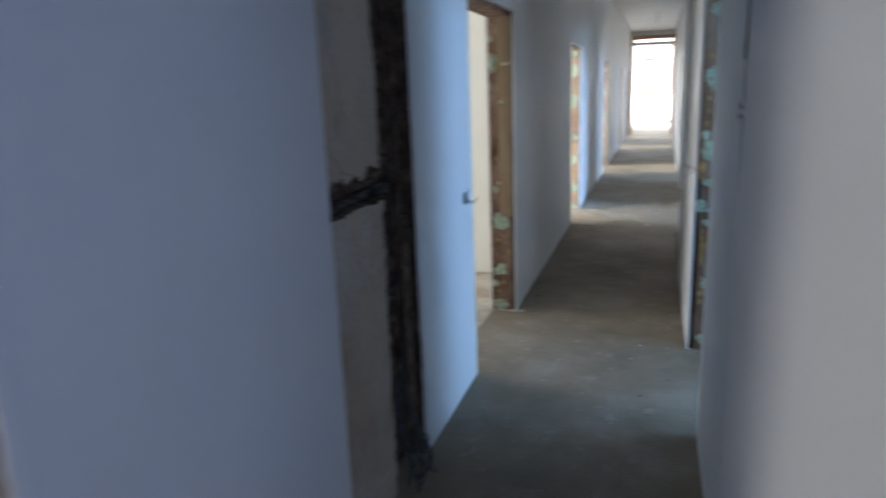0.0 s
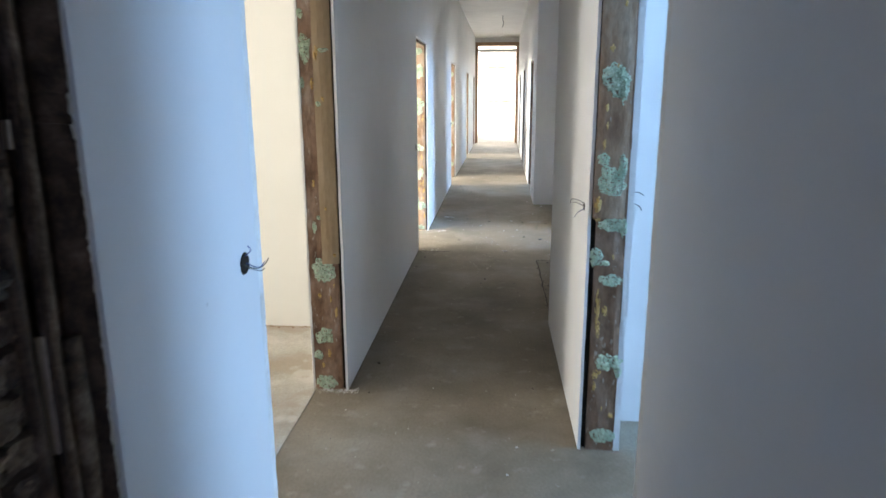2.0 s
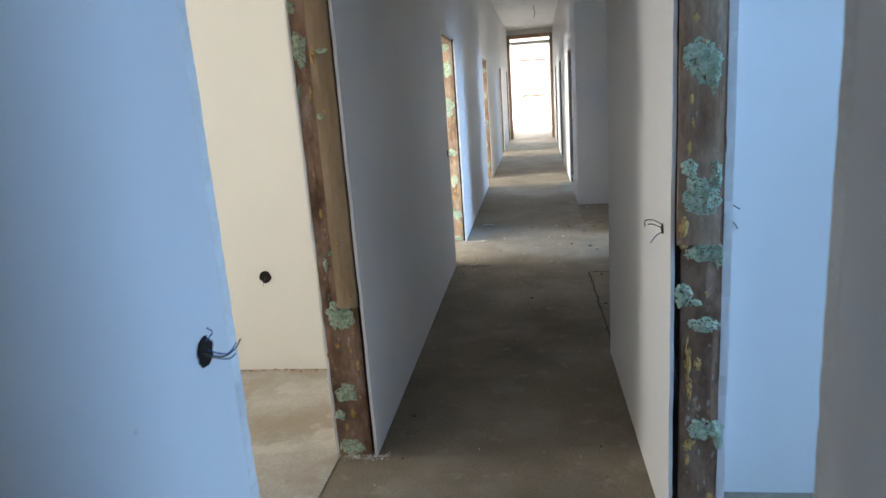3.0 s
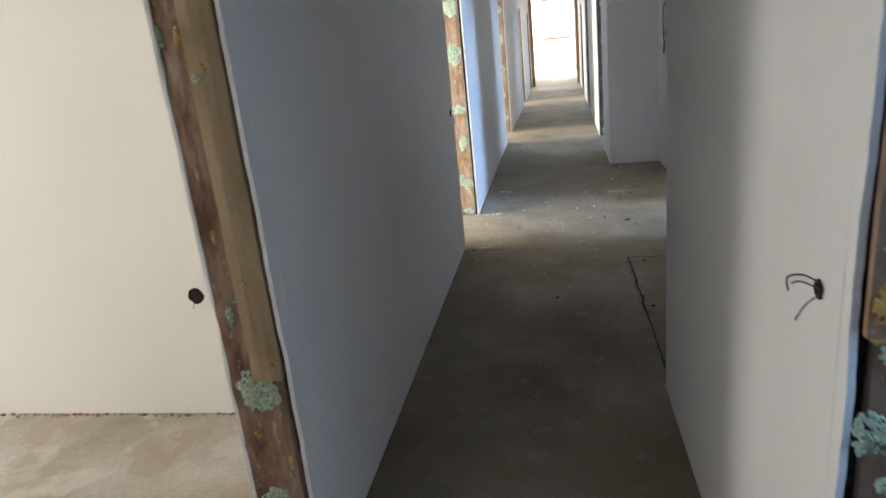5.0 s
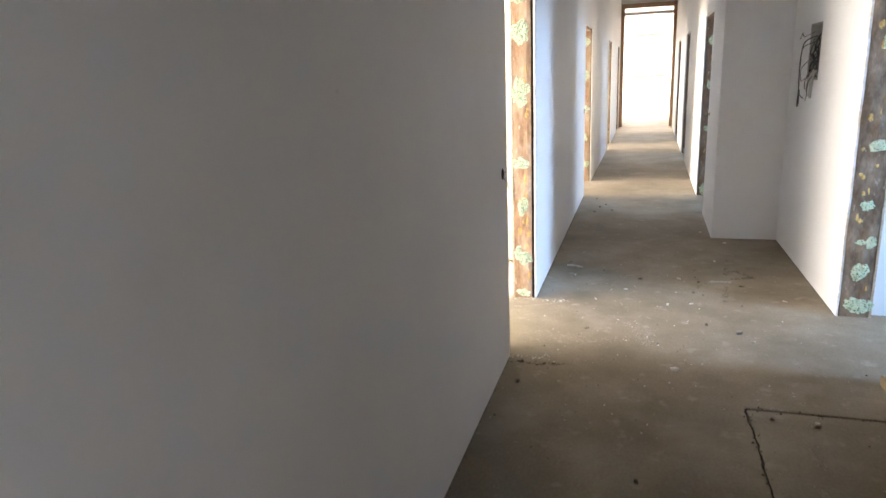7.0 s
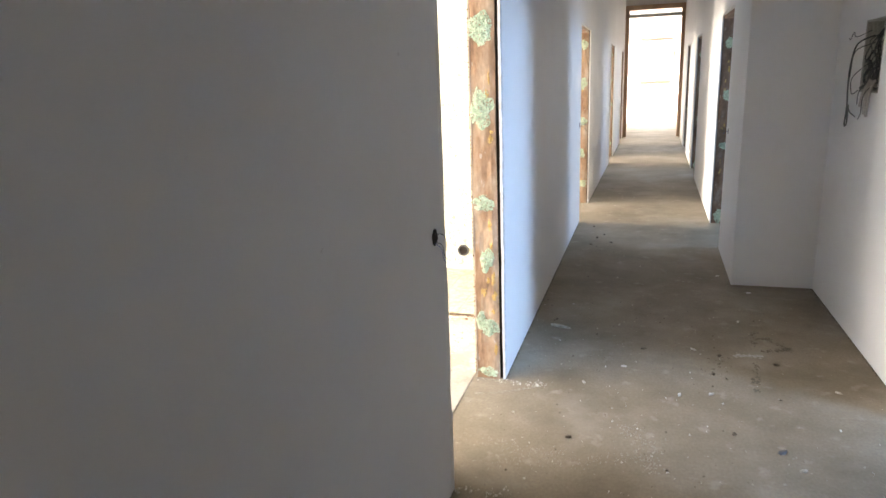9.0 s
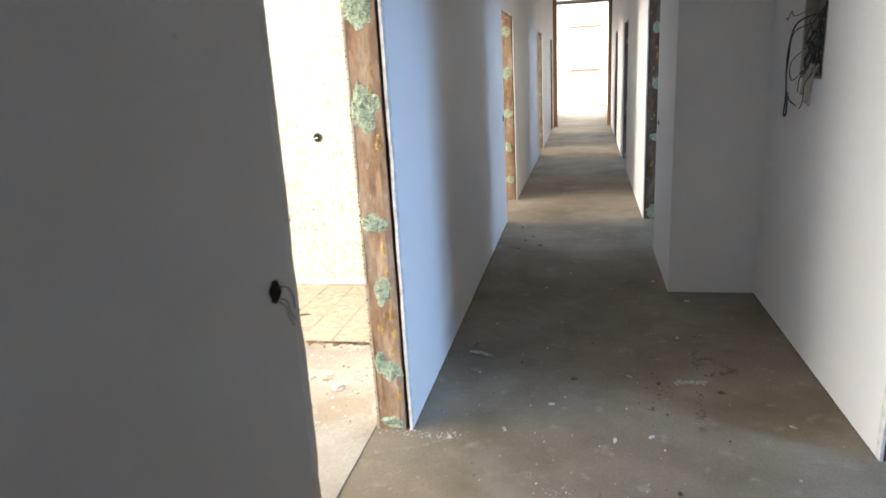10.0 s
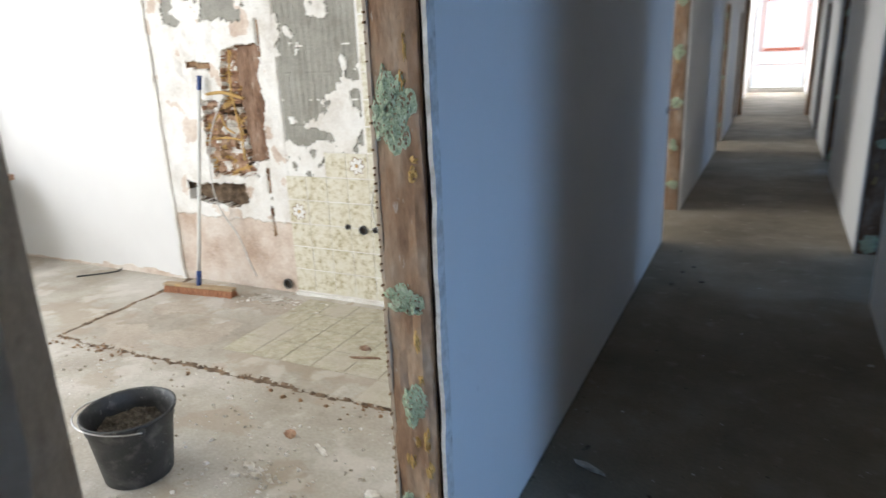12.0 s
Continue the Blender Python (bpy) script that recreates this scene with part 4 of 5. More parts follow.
wall_tiles = relief("wall_kitchen", lambda x, z, h: (x, WY + h, z), -4.12, XL - TL, 0.0, CEILING, 0.0095, lambda x, z: torn(x, z)[0], lambda x, z, h: torn(x, z)[1] - 1,
                    [PALE_PLASTER, MORTAR, PALE_PLASTER, BRICK, RUBBLE, STRIP_RUBBLE, PINK_PLASTER, TIMBER, GLUE])
tagged(wall_tiles, "old kitchen wall with torn plaster, mortar and bricks", "wall", kind="structure")
block("wall_room_west_paint", -6.0, -4.12, WY - 0.012, 11.20, 0, CEILING, PAINT)
# torn edge of the painted plaster
bm = bmesh.new()
rows = []
for k in range(160):
    z = CEILING * k / 159
    w = 0.012 + 0.028 * abs(fbm(z * 3.5, 2.2)) + 0.008 * fbm(z * 22, 3)
    rows.append([bm.verts.new(c) for c in ((-4.1195, WY - 0.0125, z), (-4.1195 + w, WY - 0.009, z), (-4.1195 + w * 0.8, WY + 0.012, z), (-4.1195, WY + 0.012, z))])
for r, t in zip(rows, rows[1:]):
    for i in range(4):
        bm.faces.new((r[i], r[(i + 1) % 4], t[(i + 1) % 4], t[i]))
bm.faces.new(rows[0][::-1]), bm.faces.new(rows[-1])
part("plaster_edge", bm, PALE_PLASTER, wall_tiles)

# wires and pipe stubs on the kitchen wall
for x, z, r, n in ((-2.62, 0.513, 0.016, "small capped pipe stub in a tiled wall"), (-2.507, 0.5, 0.026, "open drain pipe stub in a tiled wall"), (-2.42, 0.507, 0.016, "small capped pipe stub in a tiled wall"), (-1.76, 0.171, 0.042, "open drain hole low in a tiled wall"), (-3.145, 0.075, 0.032, "open drain pipe near the floor"), (-2.115, 1.11, 0.03, "cable hole in a tiled wall")):
    top = tagged(new("pipe_stub"), n, "pipe stub", "pipe stubs in the kitchen wall")
    top.location = (x, WY - 0.01, z)
    bpy.context.view_layer.update()
    bm = bmesh.new()
    prof = ((r * 1.12, -0.001), (r * 1.12, -0.012), (r * 0.85, -0.012), (r * 0.85, -0.0015))
    rings = [[bm.verts.new((x + q * math.cos(2 * math.pi * k / 20), WY + d, z + q * math.sin(2 * math.pi * k / 20))) for k in range(20)] for q, d in prof]
    for a, b in zip(rings, rings[1:]):
        for k in range(20):
            bm.faces.new((a[k], a[(k + 1) % 20], b[(k + 1) % 20], b[k]))
    part("ring", bm, CABLE, top)
    # flat dark disc in place of the pipe's shaded inside
    bm = bmesh.new()
    bm.faces.new([bm.verts.new((x + r * 0.87 * math.cos(2 * math.pi * k / 20), WY - 0.003, z + r * 0.87 * math.sin(2 * math.pi * k / 20))) for k in range(20)])
    part("opening", bm, DARK, top)
pipe_thing("loose_cable", [([(-2.115, WY - 0.012, 1.11), (-2.19, WY - 0.03, 1.08), (-2.32, WY - 0.04, 0.93), (-2.40, WY - 0.035, 0.74), (-2.41, WY - 0.03, 0.60), (-2.36, WY - 0.03, 0.48), (-2.26, WY - 0.035, 0.345)], 0.005)], TORN_BOARD, "thin pale grey cable hanging in an arc on tiles", "cable")
pipe_thing("loose_cable", [([(-3.50, WY - 0.02, 1.30), (-3.60, WY - 0.05, 1.10), (-3.66, WY - 0.05, 0.85), (-3.62, WY - 0.06, 0.60), (-3.48, WY - 0.06, 0.40), (-3.40, WY - 0.06, 0.20), (-3.37, WY - 0.05, 0.12)], 0.005)], TORN_BOARD, "thin pale grey cable drooping from a broken wall", "cable")
pipe_thing("old_conduit", [([(-3.43, WY + 0.02, 1.60), (-3.44, WY + 0.005, 1.35), (-3.40, WY + 0.004, 1.1), (-3.41, WY + 0.02, 0.9)], 0.007), ([(-3.66, WY + 0.01, 1.33), (-3.5, WY - 0.004, 1.34), (-3.35, WY + 0.01, 1.30)], 0.011), ([(-3.63, WY + 0.01, 1.04), (-3.5, WY - 0.004, 1.05), (-3.38, WY + 0.01, 1.03)], 0.007), ([(-3.62, WY + 0.01, 1.15), (-3.55, WY - 0.006, 1.2), (-3.52, WY, 1.12), (-3.45, WY, 1.08)], 0.006)], GLUE, "rusty yellow-brown conduits in broken brickwork", "pipe")


# ---- west room: floor patch, trench, bucket, broom ----
def patch_edge(x):
    return 9.985 + 0.02 * fbm(x * 5, 1.0) + 0.010 * fbm(x * 22, 2.0)


def groove_width(x, y, side):
    if side:
        return 0.052 + 0.022 * fbm(x * 6, y * 6, 5)
    return 0.010 + 0.040 * max(0, fbm(x * 2.3, 3.3)) + (0.025 if x > -1.8 else 0) + 0.012 * fbm(x * 9, y * 9, 5)


def patch_height(x, y):
    e = y - patch_edge(x)
    w = x - (-4.03 + 0.02 * fbm(y * 6, 4.0) - 0.04 * (y - 10))
    if e < 0 or w < 0:
        return 0.0
    groove = min(e, w)
    if groove < groove_width(x, y, w < e):
        return 0.0052 + 0.014 * max(0, fbm(x * 25, y * 25, 7))
    if x > -2.95:
        return 0.0172
    return 0.013 + 0.004 * fbm(x * 4, y * 4) + 0.003 * fbm(x * 20, y * 20)


def patch_face(x, y, h):
    e, w = y - patch_edge(x), x - (-4.03 + 0.02 * fbm(y * 6, 4.0) - 0.04 * (y - 10))
    if min(e, w) < groove_width(x, y, w < e):
        return 1
    return 2 if fbm(x * 3, y * 3, 2) > 0.15 and x < -2.6 else 0


floor_patch = relief("floor_patch", lambda x, y, h: (x, y, h), -4.25, XL - TL, 9.94, WY + 0.004, 0.011, patch_height, patch_face, [ROOM_SCREED, STRIP_RUBBLE, DUSTY])
tagged(floor_patch, "raised dusty mortar bed with a broken edge", "floor", kind="structure")
bm = bmesh.new()
box(bm, -3.07, XL - TL, WY - 0.022, WY - 0.001, 0.0, 0.034)
tagged(part("trim_plinth", bm, PALE_PLASTER), "white strip of plaster along the tile wall", "trim", kind="structure")


def bucket(place):
    """A black mortar bucket with a wire bail lying on its rim."""
    top = tagged(new("bucket"), "dirty black plastic mortar bucket with a wire handle", "bucket")
    top.location = place
    bpy.context.view_layer.update()
    o = Vector(place)
    prof = [(0.0, 0.0), (0.125, 0.0), (0.132, 0.006), (0.150, 0.14), (0.163, 0.235), (0.168, 0.24), (0.170, 0.275), (0.180, 0.28), (0.182, 0.292), (0.176, 0.295), (0.168, 0.288), (0.160, 0.235), (0.148, 0.14), (0.140, 0.075)]
    bm = bmesh.new()
    rings = [[bm.verts.new(o + Vector((max(r, 0.001) * math.cos(2 * math.pi * k / 48), max(r, 0.001) * math.sin(2 * math.pi * k / 48), z))) for k in range(48)] for r, z in prof]
    for a, b in zip(rings, rings[1:]):
        for k in range(48):
            bm.faces.new((a[k], a[(k + 1) % 48], b[(k + 1) % 48], b[k]))
    shell = part("shell", bm, BLACK, top, smooth=True)
    bm = bmesh.new()
    centre = bm.verts.new(o + Vector((0, 0, 0.165)))
    last = None
    for ring in range(1, 9):
        now = []
        for k in range(32):
            a = 2 * math.pi * k / 32
            r = 0.148 * ring / 8
            now.append(bm.verts.new(o + Vector((r * math.cos(a), r * math.sin(a), 0.165 + 0.03 * fbm(r * math.cos(a) * 22, r * math.sin(a) * 22) + 0.055 * ring / 8 * math.cos(a - 2.5)))))
        for k in range(32):
            if last:
                bm.faces.new((last[k], now[k], now[(k + 1) % 32], last[(k + 1) % 32]))
            else:
                bm.faces.new((centre, now[k], now[(k + 1) % 32]))
        last = now
    part("rubble_fill", bm, SOIL, top, "crumbs of old mortar in the bucket")
    for a in (-0.45, -0.45 + math.pi):
        bm = bmesh.new()
        c = o + Vector((0.182 * math.cos(a), 0.182 * math.sin(a), 0.268))
        bmesh.ops.create_uvsphere(bm, u_segments=12, v_segments=8, radius=0.017, matrix=Matrix.Translation(c))
        part("ear", bm, BLACK, shell, smooth=True)
    bm = bmesh.new()
    pts = []
    for k in range(13):
        a = -0.45 - math.pi * k / 12
        pts.append(o + Vector((0.198 * math.cos(a), 0.198 * math.sin(a), 0.272 + 0.030 * math.sin(math.pi * k / 12))))
    tube(bm, pts, 0.003, 7, 3)
    part("handle", bm, STEEL, top, "thin steel wire handle", smooth=True)
    return top


pail = bucket((-2.42, 9.235, 0.004))
pail.scale = (0.95, 0.95, 0.95)


def broom(a, b, grip):
    """A wide push broom leaning on the wall. a, b: the ends of its head on the floor; grip: the top of the handle."""
    a, b, grip = Vector(a), Vector(b), Vector(grip)
    top = tagged(new("broom"), "wide push broom with white handle leaning on a wall", "broom")
    top.location = (a + b) / 2
    bpy.context.view_layer.update()
    along = (b - a).normalized()
    across = Vector((-along.y, along.x, 0))
    m = Matrix((along, across, Vector((0, 0, 1)))).transposed().to_4x4()
    m.translation = (a + b) / 2
    half = (b - a).length / 2
    bm = bmesh.new()
    box(bm, -half, half, -0.024, 0.024, 0.045, 0.066)
    bevel(bm, 0.006)
    bm.transform(m)
    head = part("head", bm, TIMBER_LIGHT, top)
    bm = bmesh.new()
    r = random.Random(3)
    for i in range(46):
        for j in range(4):
            x, y = -half + 0.012 + (2 * half - 0.024) * i / 45, -0.019 + 0.0127 * j
            dx, dy = r.uniform(-0.006, 0.006), (j - 1.5) * 0.006 + r.uniform(-0.003, 0.003)
            v = [bm.verts.new((x + sx * 0.0042 + dx * k, y + sy * 0.0042 + dy * k, 0.046 * (1 - k) + 0.001 * k)) for k in (0, 1) for sx, sy in ((-1, -1), (1, -1), (1, 1), (-1, 1))]
            for q in range(4):
                bm.faces.new((v[q], v[(q + 1) % 4], v[4 + (q + 1) % 4], v[4 + q]))
            bm.faces.new(v[4:])
    bm.transform(m)
    part("bristles", bm, BRISTLE, head, "red-brown bristles")
    foot = (a + b) / 2 + Vector((0, 0, 0.06))
    way = grip - foot
    for n, s0, s1, r0, mt in (("ferrule", 0.0, 0.075, 0.017, BLUE_PLASTIC), ("handle", 0.06, 0.97, 0.0125, WHITE_PLASTIC), ("grip", 0.935, 1.0, 0.0155, BLUE_PLASTIC)):
        bm = bmesh.new()
        tube(bm, [foot + way * s0, foot + way * (s0 + s1) / 2, foot + way * s1], r0, 12, 2)
        part(n, bm, mt, top, smooth=True)
    return top


broom((-4.0, 10.80, 0.014), (-3.43, 10.86, 0.014), (-3.66, 11.045, 1.45))


# ---- loose bits ----
def shard(name, place, size, seed, material, label, category, turn=0.0):
    """A broken piece lying on the floor."""
    r = random.Random(seed)
    bm = bmesh.new()
    bmesh.ops.create_icosphere(bm, subdivisions=2, radius=1.0)
    for v in bm.verts:
        v.co *= 1 + 0.5 * fbm(v.co.x * 1.6 + seed, v.co.y * 1.6, v.co.z * 1.6)
        v.co = Vector((v.co.x * size[0], v.co.y * size[1], max(-0.4, min(0.5, v.co.z)) * size[2]))
    low = min(v.co.z for v in bm.verts)
    bm.transform(pose(place[0], place[1], place[2] - low, 0, 0, turn + r.uniform(-8, 8)))
    return tagged(part(name, bm, material), label, category, "loose bits on the floor")


shard("plaster_shard", (-0.817, 9.92, 0), (0.065, 0.014, 0.016), 2, CHIP, "pale splinter of plasterboard lying on the screed", "debris", -28)
shard("wood_splinter", (-2.10, 10.38, 0.014), (0.10, 0.009, 0.016), 3, TIMBER, "dark wood splinter on the floor patch", "debris", 22)
shard("brick_bit", (-2.16, 10.47, 0.014), (0.03, 0.016, 0.03), 4, TIMBER, "small brown brick bit on the floor patch", "debris")
shard("brick_bit", (-2.02, 9.66, 0.004), (0.022, 0.018, 0.03), 5, BRICK, "small reddish brick bit on the screed", "debris")
shard("plaster_chunk", (-1.48, 9.445, 0.004), (0.035, 0.024, 0.03), 6, CHIP, "pale plaster chunk on the room floor", "debris")
shard("plaster_chunk", (-2.03, 9.42, 0.004), (0.026, 0.018, 0.02), 7, CHIP, "pale plaster chunk beside the bucket", "debris")
shard("plaster_chunk", (-1.97, 9.38, 0.004), (0.030, 0.012, 0.016), 8, CHIP, "pale plaster chunk beside the bucket", "debris")
shard("plaster_chunk", (-2.05, 9.36, 0.004), (0.020, 0.014, 0.012), 9, CHIP, "pale plaster chunk beside the bucket", "debris")
shard("plaster_chunk", (-1.83, 9.617, 0.004), (0.05, 0.012, 0.012), 10, CHIP, "thin pale plaster chip on the screed", "debris", -30)
shard("plaster_chunk", (0.418, 7.63, 0), (0.02, 0.014, 0.025), 12, CHIP, "small pale plaster crumb on the hatch", "debris")
shard("plaster_chunk", (-0.132, 8.104, 0), (0.022, 0.012, 0.014), 13, CHIP, "small pale plaster crumb on the screed", "debris")
shard("plaster_chunk", (0.246, 8.67, 0), (0.022, 0.010, 0.014), 14, CABLE, "small dark grey scrap on the screed", "debris", 40)
for i, (x, y) in enumerate(((-0.907, 7.80), (-0.32, 7.06), (-0.905, 5.237), (0.076, 8.78), (-0.76, 12.37), (-0.70, 12.5), (-0.828, 12.868), (0.25, 7.66), (0.20, 6.9))):
    shard("mortar_crumb", (x, y, 0), (0.009, 0.008, 0.012), 20 + i, SOIL, "small dark mortar crumb on the screed", "debris")


def crumbs(name, count, seed, region, sizes, material, label):
    """Dust and crumbs too many to count."""
    r = random.Random(seed)
    bm = bmesh.new()
    for _ in range(count):
        x, y, z = region(r)
        s = sizes[0] + (sizes[1] - sizes[0]) * r.random() ** 3
        a = r.uniform(0, 6.28)
        pts = [(math.cos(a + k * 1.57) * s * r.uniform(0.6, 1.4), math.sin(a + k * 1.57) * s * r.uniform(0.5, 1.1)) for k in range(4)]
        base = [bm.verts.new((x + u, y + w, z)) for u, w in pts]
        tip = [bm.verts.new((x + u * 0.55, y + w * 0.55, z + s * r.uniform(0.4, 0.9))) for u, w in pts]
        bm.faces.new(tip)
        for k in range(4):
            bm.faces.new((base[k], base[(k + 1) % 4], tip[(k + 1) % 4], tip[k]))
    return tagged(part(name, bm, material), label, "debris", kind="stuff")


def along_path(r):
    return (r.uniform(-0.99, 0.12 if r.random() < 0.7 else 0.8), r.choice((r.uniform(3, 16), r.uniform(7.4, 10.5))), 0.0)


def clear(region):
    def inner(r):
        while True:
            p = region(r)
            if not (p[0] > 0.10 and (p[1] < 6.05 or p[1] > 10.98)) and not (p[0] > 0.29):
                return p
            if 0.1 < p[0] < 0.82 and 6.05 < p[1] < 10.98:
                return p
    return inner


crumbs("floor_crumbs", 300, 1, clear(along_path), (0.002, 0.007), CHIP, "scattered pale plaster crumbs on the corridor floor")
crumbs("floor_crumbs", 260, 2, clear(along_path), (0.002, 0.008), SOIL, "scattered dark dirt crumbs on the corridor floor")
crumbs("doorway_crumbs", 200, 3, lambda r: (r.uniform(-1.16, -0.78), 9.085 + r.gauss(0, 0.018) if r.random() < 0.5 else 8.12 + r.gauss(0, 0.02), 0), (0.002, 0.007), CHIP, "plaster crumbs swept along a doorway")
crumbs("doorway_crumbs", 200, 4, lambda r: (r.uniform(-1.18, -0.95), 4.865 + r.gauss(0, 0.015), 0), (0.002, 0.008), CHIP, "plaster crumbs along the first doorway")
crumbs("room_crumbs", 900, 6, lambda r: (r.uniform(-3.9, -1.3), r.uniform(9.0, 9.95), 0.004), (0.002, 0.013), CHIP, "plaster crumbs on the room floor")
crumbs("chunk_crumbs", 110, 16, lambda r: (-1.98 + r.gauss(0, 0.09), 9.39 + r.gauss(0, 0.07), 0.004), (0.003, 0.016), CHIP, "broken plaster crumbs beside the bucket")
crumbs("skirting_crumbs", 420, 17, lambda r: (r.uniform(-3.6, -1.2), 5.812 - abs(r.gauss(0, 0.012)), 0.004), (0.002, 0.012), RUBBLE, "brown dirt along the foot of the cream wall")
crumbs("edge_rubble", 380, 7, lambda r: (r.choice((r.uniform(-4.05, -3.4), r.uniform(-4.05, -1.3), r.uniform(-1.9, -1.3))), 9.985 + r.gauss(0, 0.045), 0.005), (0.003, 0.016), RUBBLE, "brown rubble along the broken floor edge")
crumbs("wall_rubble", 300, 8, lambda r: (r.uniform(-3.4, -2.7), 10.98 - abs(r.gauss(0, 0.08)), 0.013), (0.003, 0.016), CHIP, "rubble at the foot of the broken wall")
crumbs("hatch_crumbs", 160, 9, lambda r: (0.158 + r.gauss(0, 0.012), r.uniform(6.1, 7.7), 0) if r.random() < 0.6 else (r.uniform(0.16, 0.8), 7.747 + r.gauss(0, 0.012), 0), (0.002, 0.009), SOIL, "dark crumbs along the hatch joint")


def trail(name, points, count, spread, sizes, seed, material, label):
    """Flecks scattered along a line on the floor."""
    r = random.Random(seed)
    legs = list(zip(points, points[1:]))

    def spot(r):
        (ax, ay), (bx, by) = r.choice(legs)
        u = r.random()
        return (ax + (bx - ax) * u + r.gauss(0, spread), ay + (by - ay) * u + r.gauss(0, spread), 0.0)
    bm = bmesh.new()
    for _ in range(count):
        x, y, z = spot(r)
        q = sizes[0] + (sizes[1] - sizes[0]) * r.random() ** 2
        a = r.uniform(0, 6.28)
        ring = [(x + q * r.uniform(0.6, 1.5) * math.cos(a + k * 1.047), y + q * r.uniform(0.6, 1.3) * math.sin(a + k * 1.047)) for k in range(6)]
        up = [bm.verts.new((u, v, 0.0007)) for u, v in ring]
        low = [bm.verts.new((u, v, -0.0005)) for u, v in ring]
        bm.faces.new(up)
        for k in range(6):
            bm.faces.new((low[k], low[(k + 1) % 6], up[(k + 1) % 6], up[k]))
    return tagged(part(name, bm, material), label, "stain", kind="stuff")


trail("paint_smear", [(0.17, 9.672), (0.24, 9.68), (0.321, 9.696)], 70, 0.009, (0.003, 0.013), 1, SMEAR, "spilt white filler on the screed")
for k, (line, count, spread) in enumerate((([(0.33, 9.96), (0.397, 9.96), (0.465, 9.84)], 60, 0.010), ([(0.325, 9.76), (0.40, 9.79), (0.465, 9.80)], 60, 0.009), ([(0.455, 9.83), (0.485, 9.815)], 60, 0.012),
                                           ([(0.274, 9.594), (0.258, 9.46), (0.242, 9.34)], 45, 0.009), ([(0.238, 9.36), (0.236, 9.34)], 30, 0.014), ([(0.324, 10.08), (0.294, 9.84)], 50, 0.010), ([(0.222, 9.256), (0.232, 9.248)], 24, 0.008), ([(0.10, 9.65), (0.05, 9.42)], 24, 0.03))):
    trail("dirt_streak", line, count, spread, (0.002, 0.008), 30 + k, STREAK, "dark dirty streak on the screed")
trail("dust_arc", [(-1.12, 8.92), (-1.07, 8.93), (-0.97, 8.97), (-0.86, 9.04), (-0.83, 9.11)], 260, 0.006, (0.001, 0.004), 51, DUST, "pale curved scrape mark on the screed")
trail("dust_arc", [(-0.95, 8.30), (-0.75, 8.38), (-0.55, 8.42), (-0.35, 8.50)], 200, 0.03, (0.001, 0.004), 52, DUST, "pale dusty scrape mark on the screed")
trail("dust_arc", [(-0.30, 8.52), (-0.26, 8.40)], 110, 0.02, (0.001, 0.005), 53, DUST, "white dust patch on the screed")
for k, (x, y) in enumerate(((-0.411, 9.398), (0.013, 9.157), (-0.136, 9.115), (-0.602, 9.157), (-0.039, 9.711), (0.396, 10.831), (0.227, 11.227), (0.257, 10.219), (-0.83, 9.07), (0.60, 9.30), (0.30, 8.55))):
    shard("plaster_chip", (x, y, 0), (0.016, 0.007, 0.008), 60 + k, CHIP, "small pale plaster chip on the screed", "debris", 37 * k)
for k, (x, y) in enumerate(((-0.308, 9.665), (0.096, 9.646), (0.043, 9.40), (0.373, 9.581), (-0.62, 8.6), (-0.855, 10.05), (-0.80, 12.1), (-0.62, 12.2))):
    shard("dirt_crumb", (x, y, 0), (0.015, 0.008, 0.008), 80 + k, SOIL, "dark flat dirt crumb on the screed", "debris", 53 * k)
trail("dust_arc", [(0.35, 7.556), (0.391, 7.268)], 110, 0.012, (0.001, 0.004), 54, DUST, "pale scratch on the old floor hatch")
trail("dust_arc", [(0.328, 7.16), (0.348, 7.063)], 60, 0.008, (0.001, 0.004), 55, DUST, "pale scratch on the old floor hatch")
trail("dust_arc", [(0.161, 7.785), (0.323, 7.765)], 120, 0.008, (0.001, 0.004), 56, DUST, "pale dust along the hatch joint")
trail("dust_arc", [(-1.0, 8.50), (-0.80, 8.44), (-0.63, 8.446)], 160, 0.03, (0.001, 0.004), 57, DUST, "pale dusty scrape mark on the screed")
trail("dust_arc", [(-0.39, 8.77), (-0.264, 8.534)], 160, 0.03, (0.001, 0.005), 58, DUST, "pale dusty scrape mark on the screed")
crumbs("corner_crumbs", 90, 94, lambda r: (-0.985 + 0.29 * r.random(), 8.052 + r.gauss(0, 0.012), 0), (0.002, 0.009), SOIL, "dark crumbs beside the doorway corner")
# dark crumbs imitate the thin shadow line along the wall feet
crumbs("wall_foot_shadow", 420, 91, lambda r: (XL + abs(r.gauss(0, 0.006)), r.uniform(9.1, 13.1), 0), (0.002, 0.006), SOIL, "dark crumbs laid as a shadow line at the corridor wall foot")
crumbs("wall_foot_shadow", 220, 92, lambda r: (XL + abs(r.gauss(0, 0.006)), r.uniform(4.93, 8.1), 0), (0.002, 0.006), SOIL, "dark crumbs laid as a shadow line at the corridor wall foot")
crumbs("wall_foot_shadow", 200, 93, lambda r: (XA - abs(r.gauss(0, 0.006)), r.uniform(9.1, 11.0), 0), (0.002, 0.006), SOIL, "dark crumbs laid as a shadow line at the niche wall foot")

# ---- end of the passage ----
top = tagged(new("window_north"), "bright tall window with red-brown painted sash", "window", kind="structure")
top.location = (-0.1, 30.35, 0.25)
bpy.context.view_layer.update()
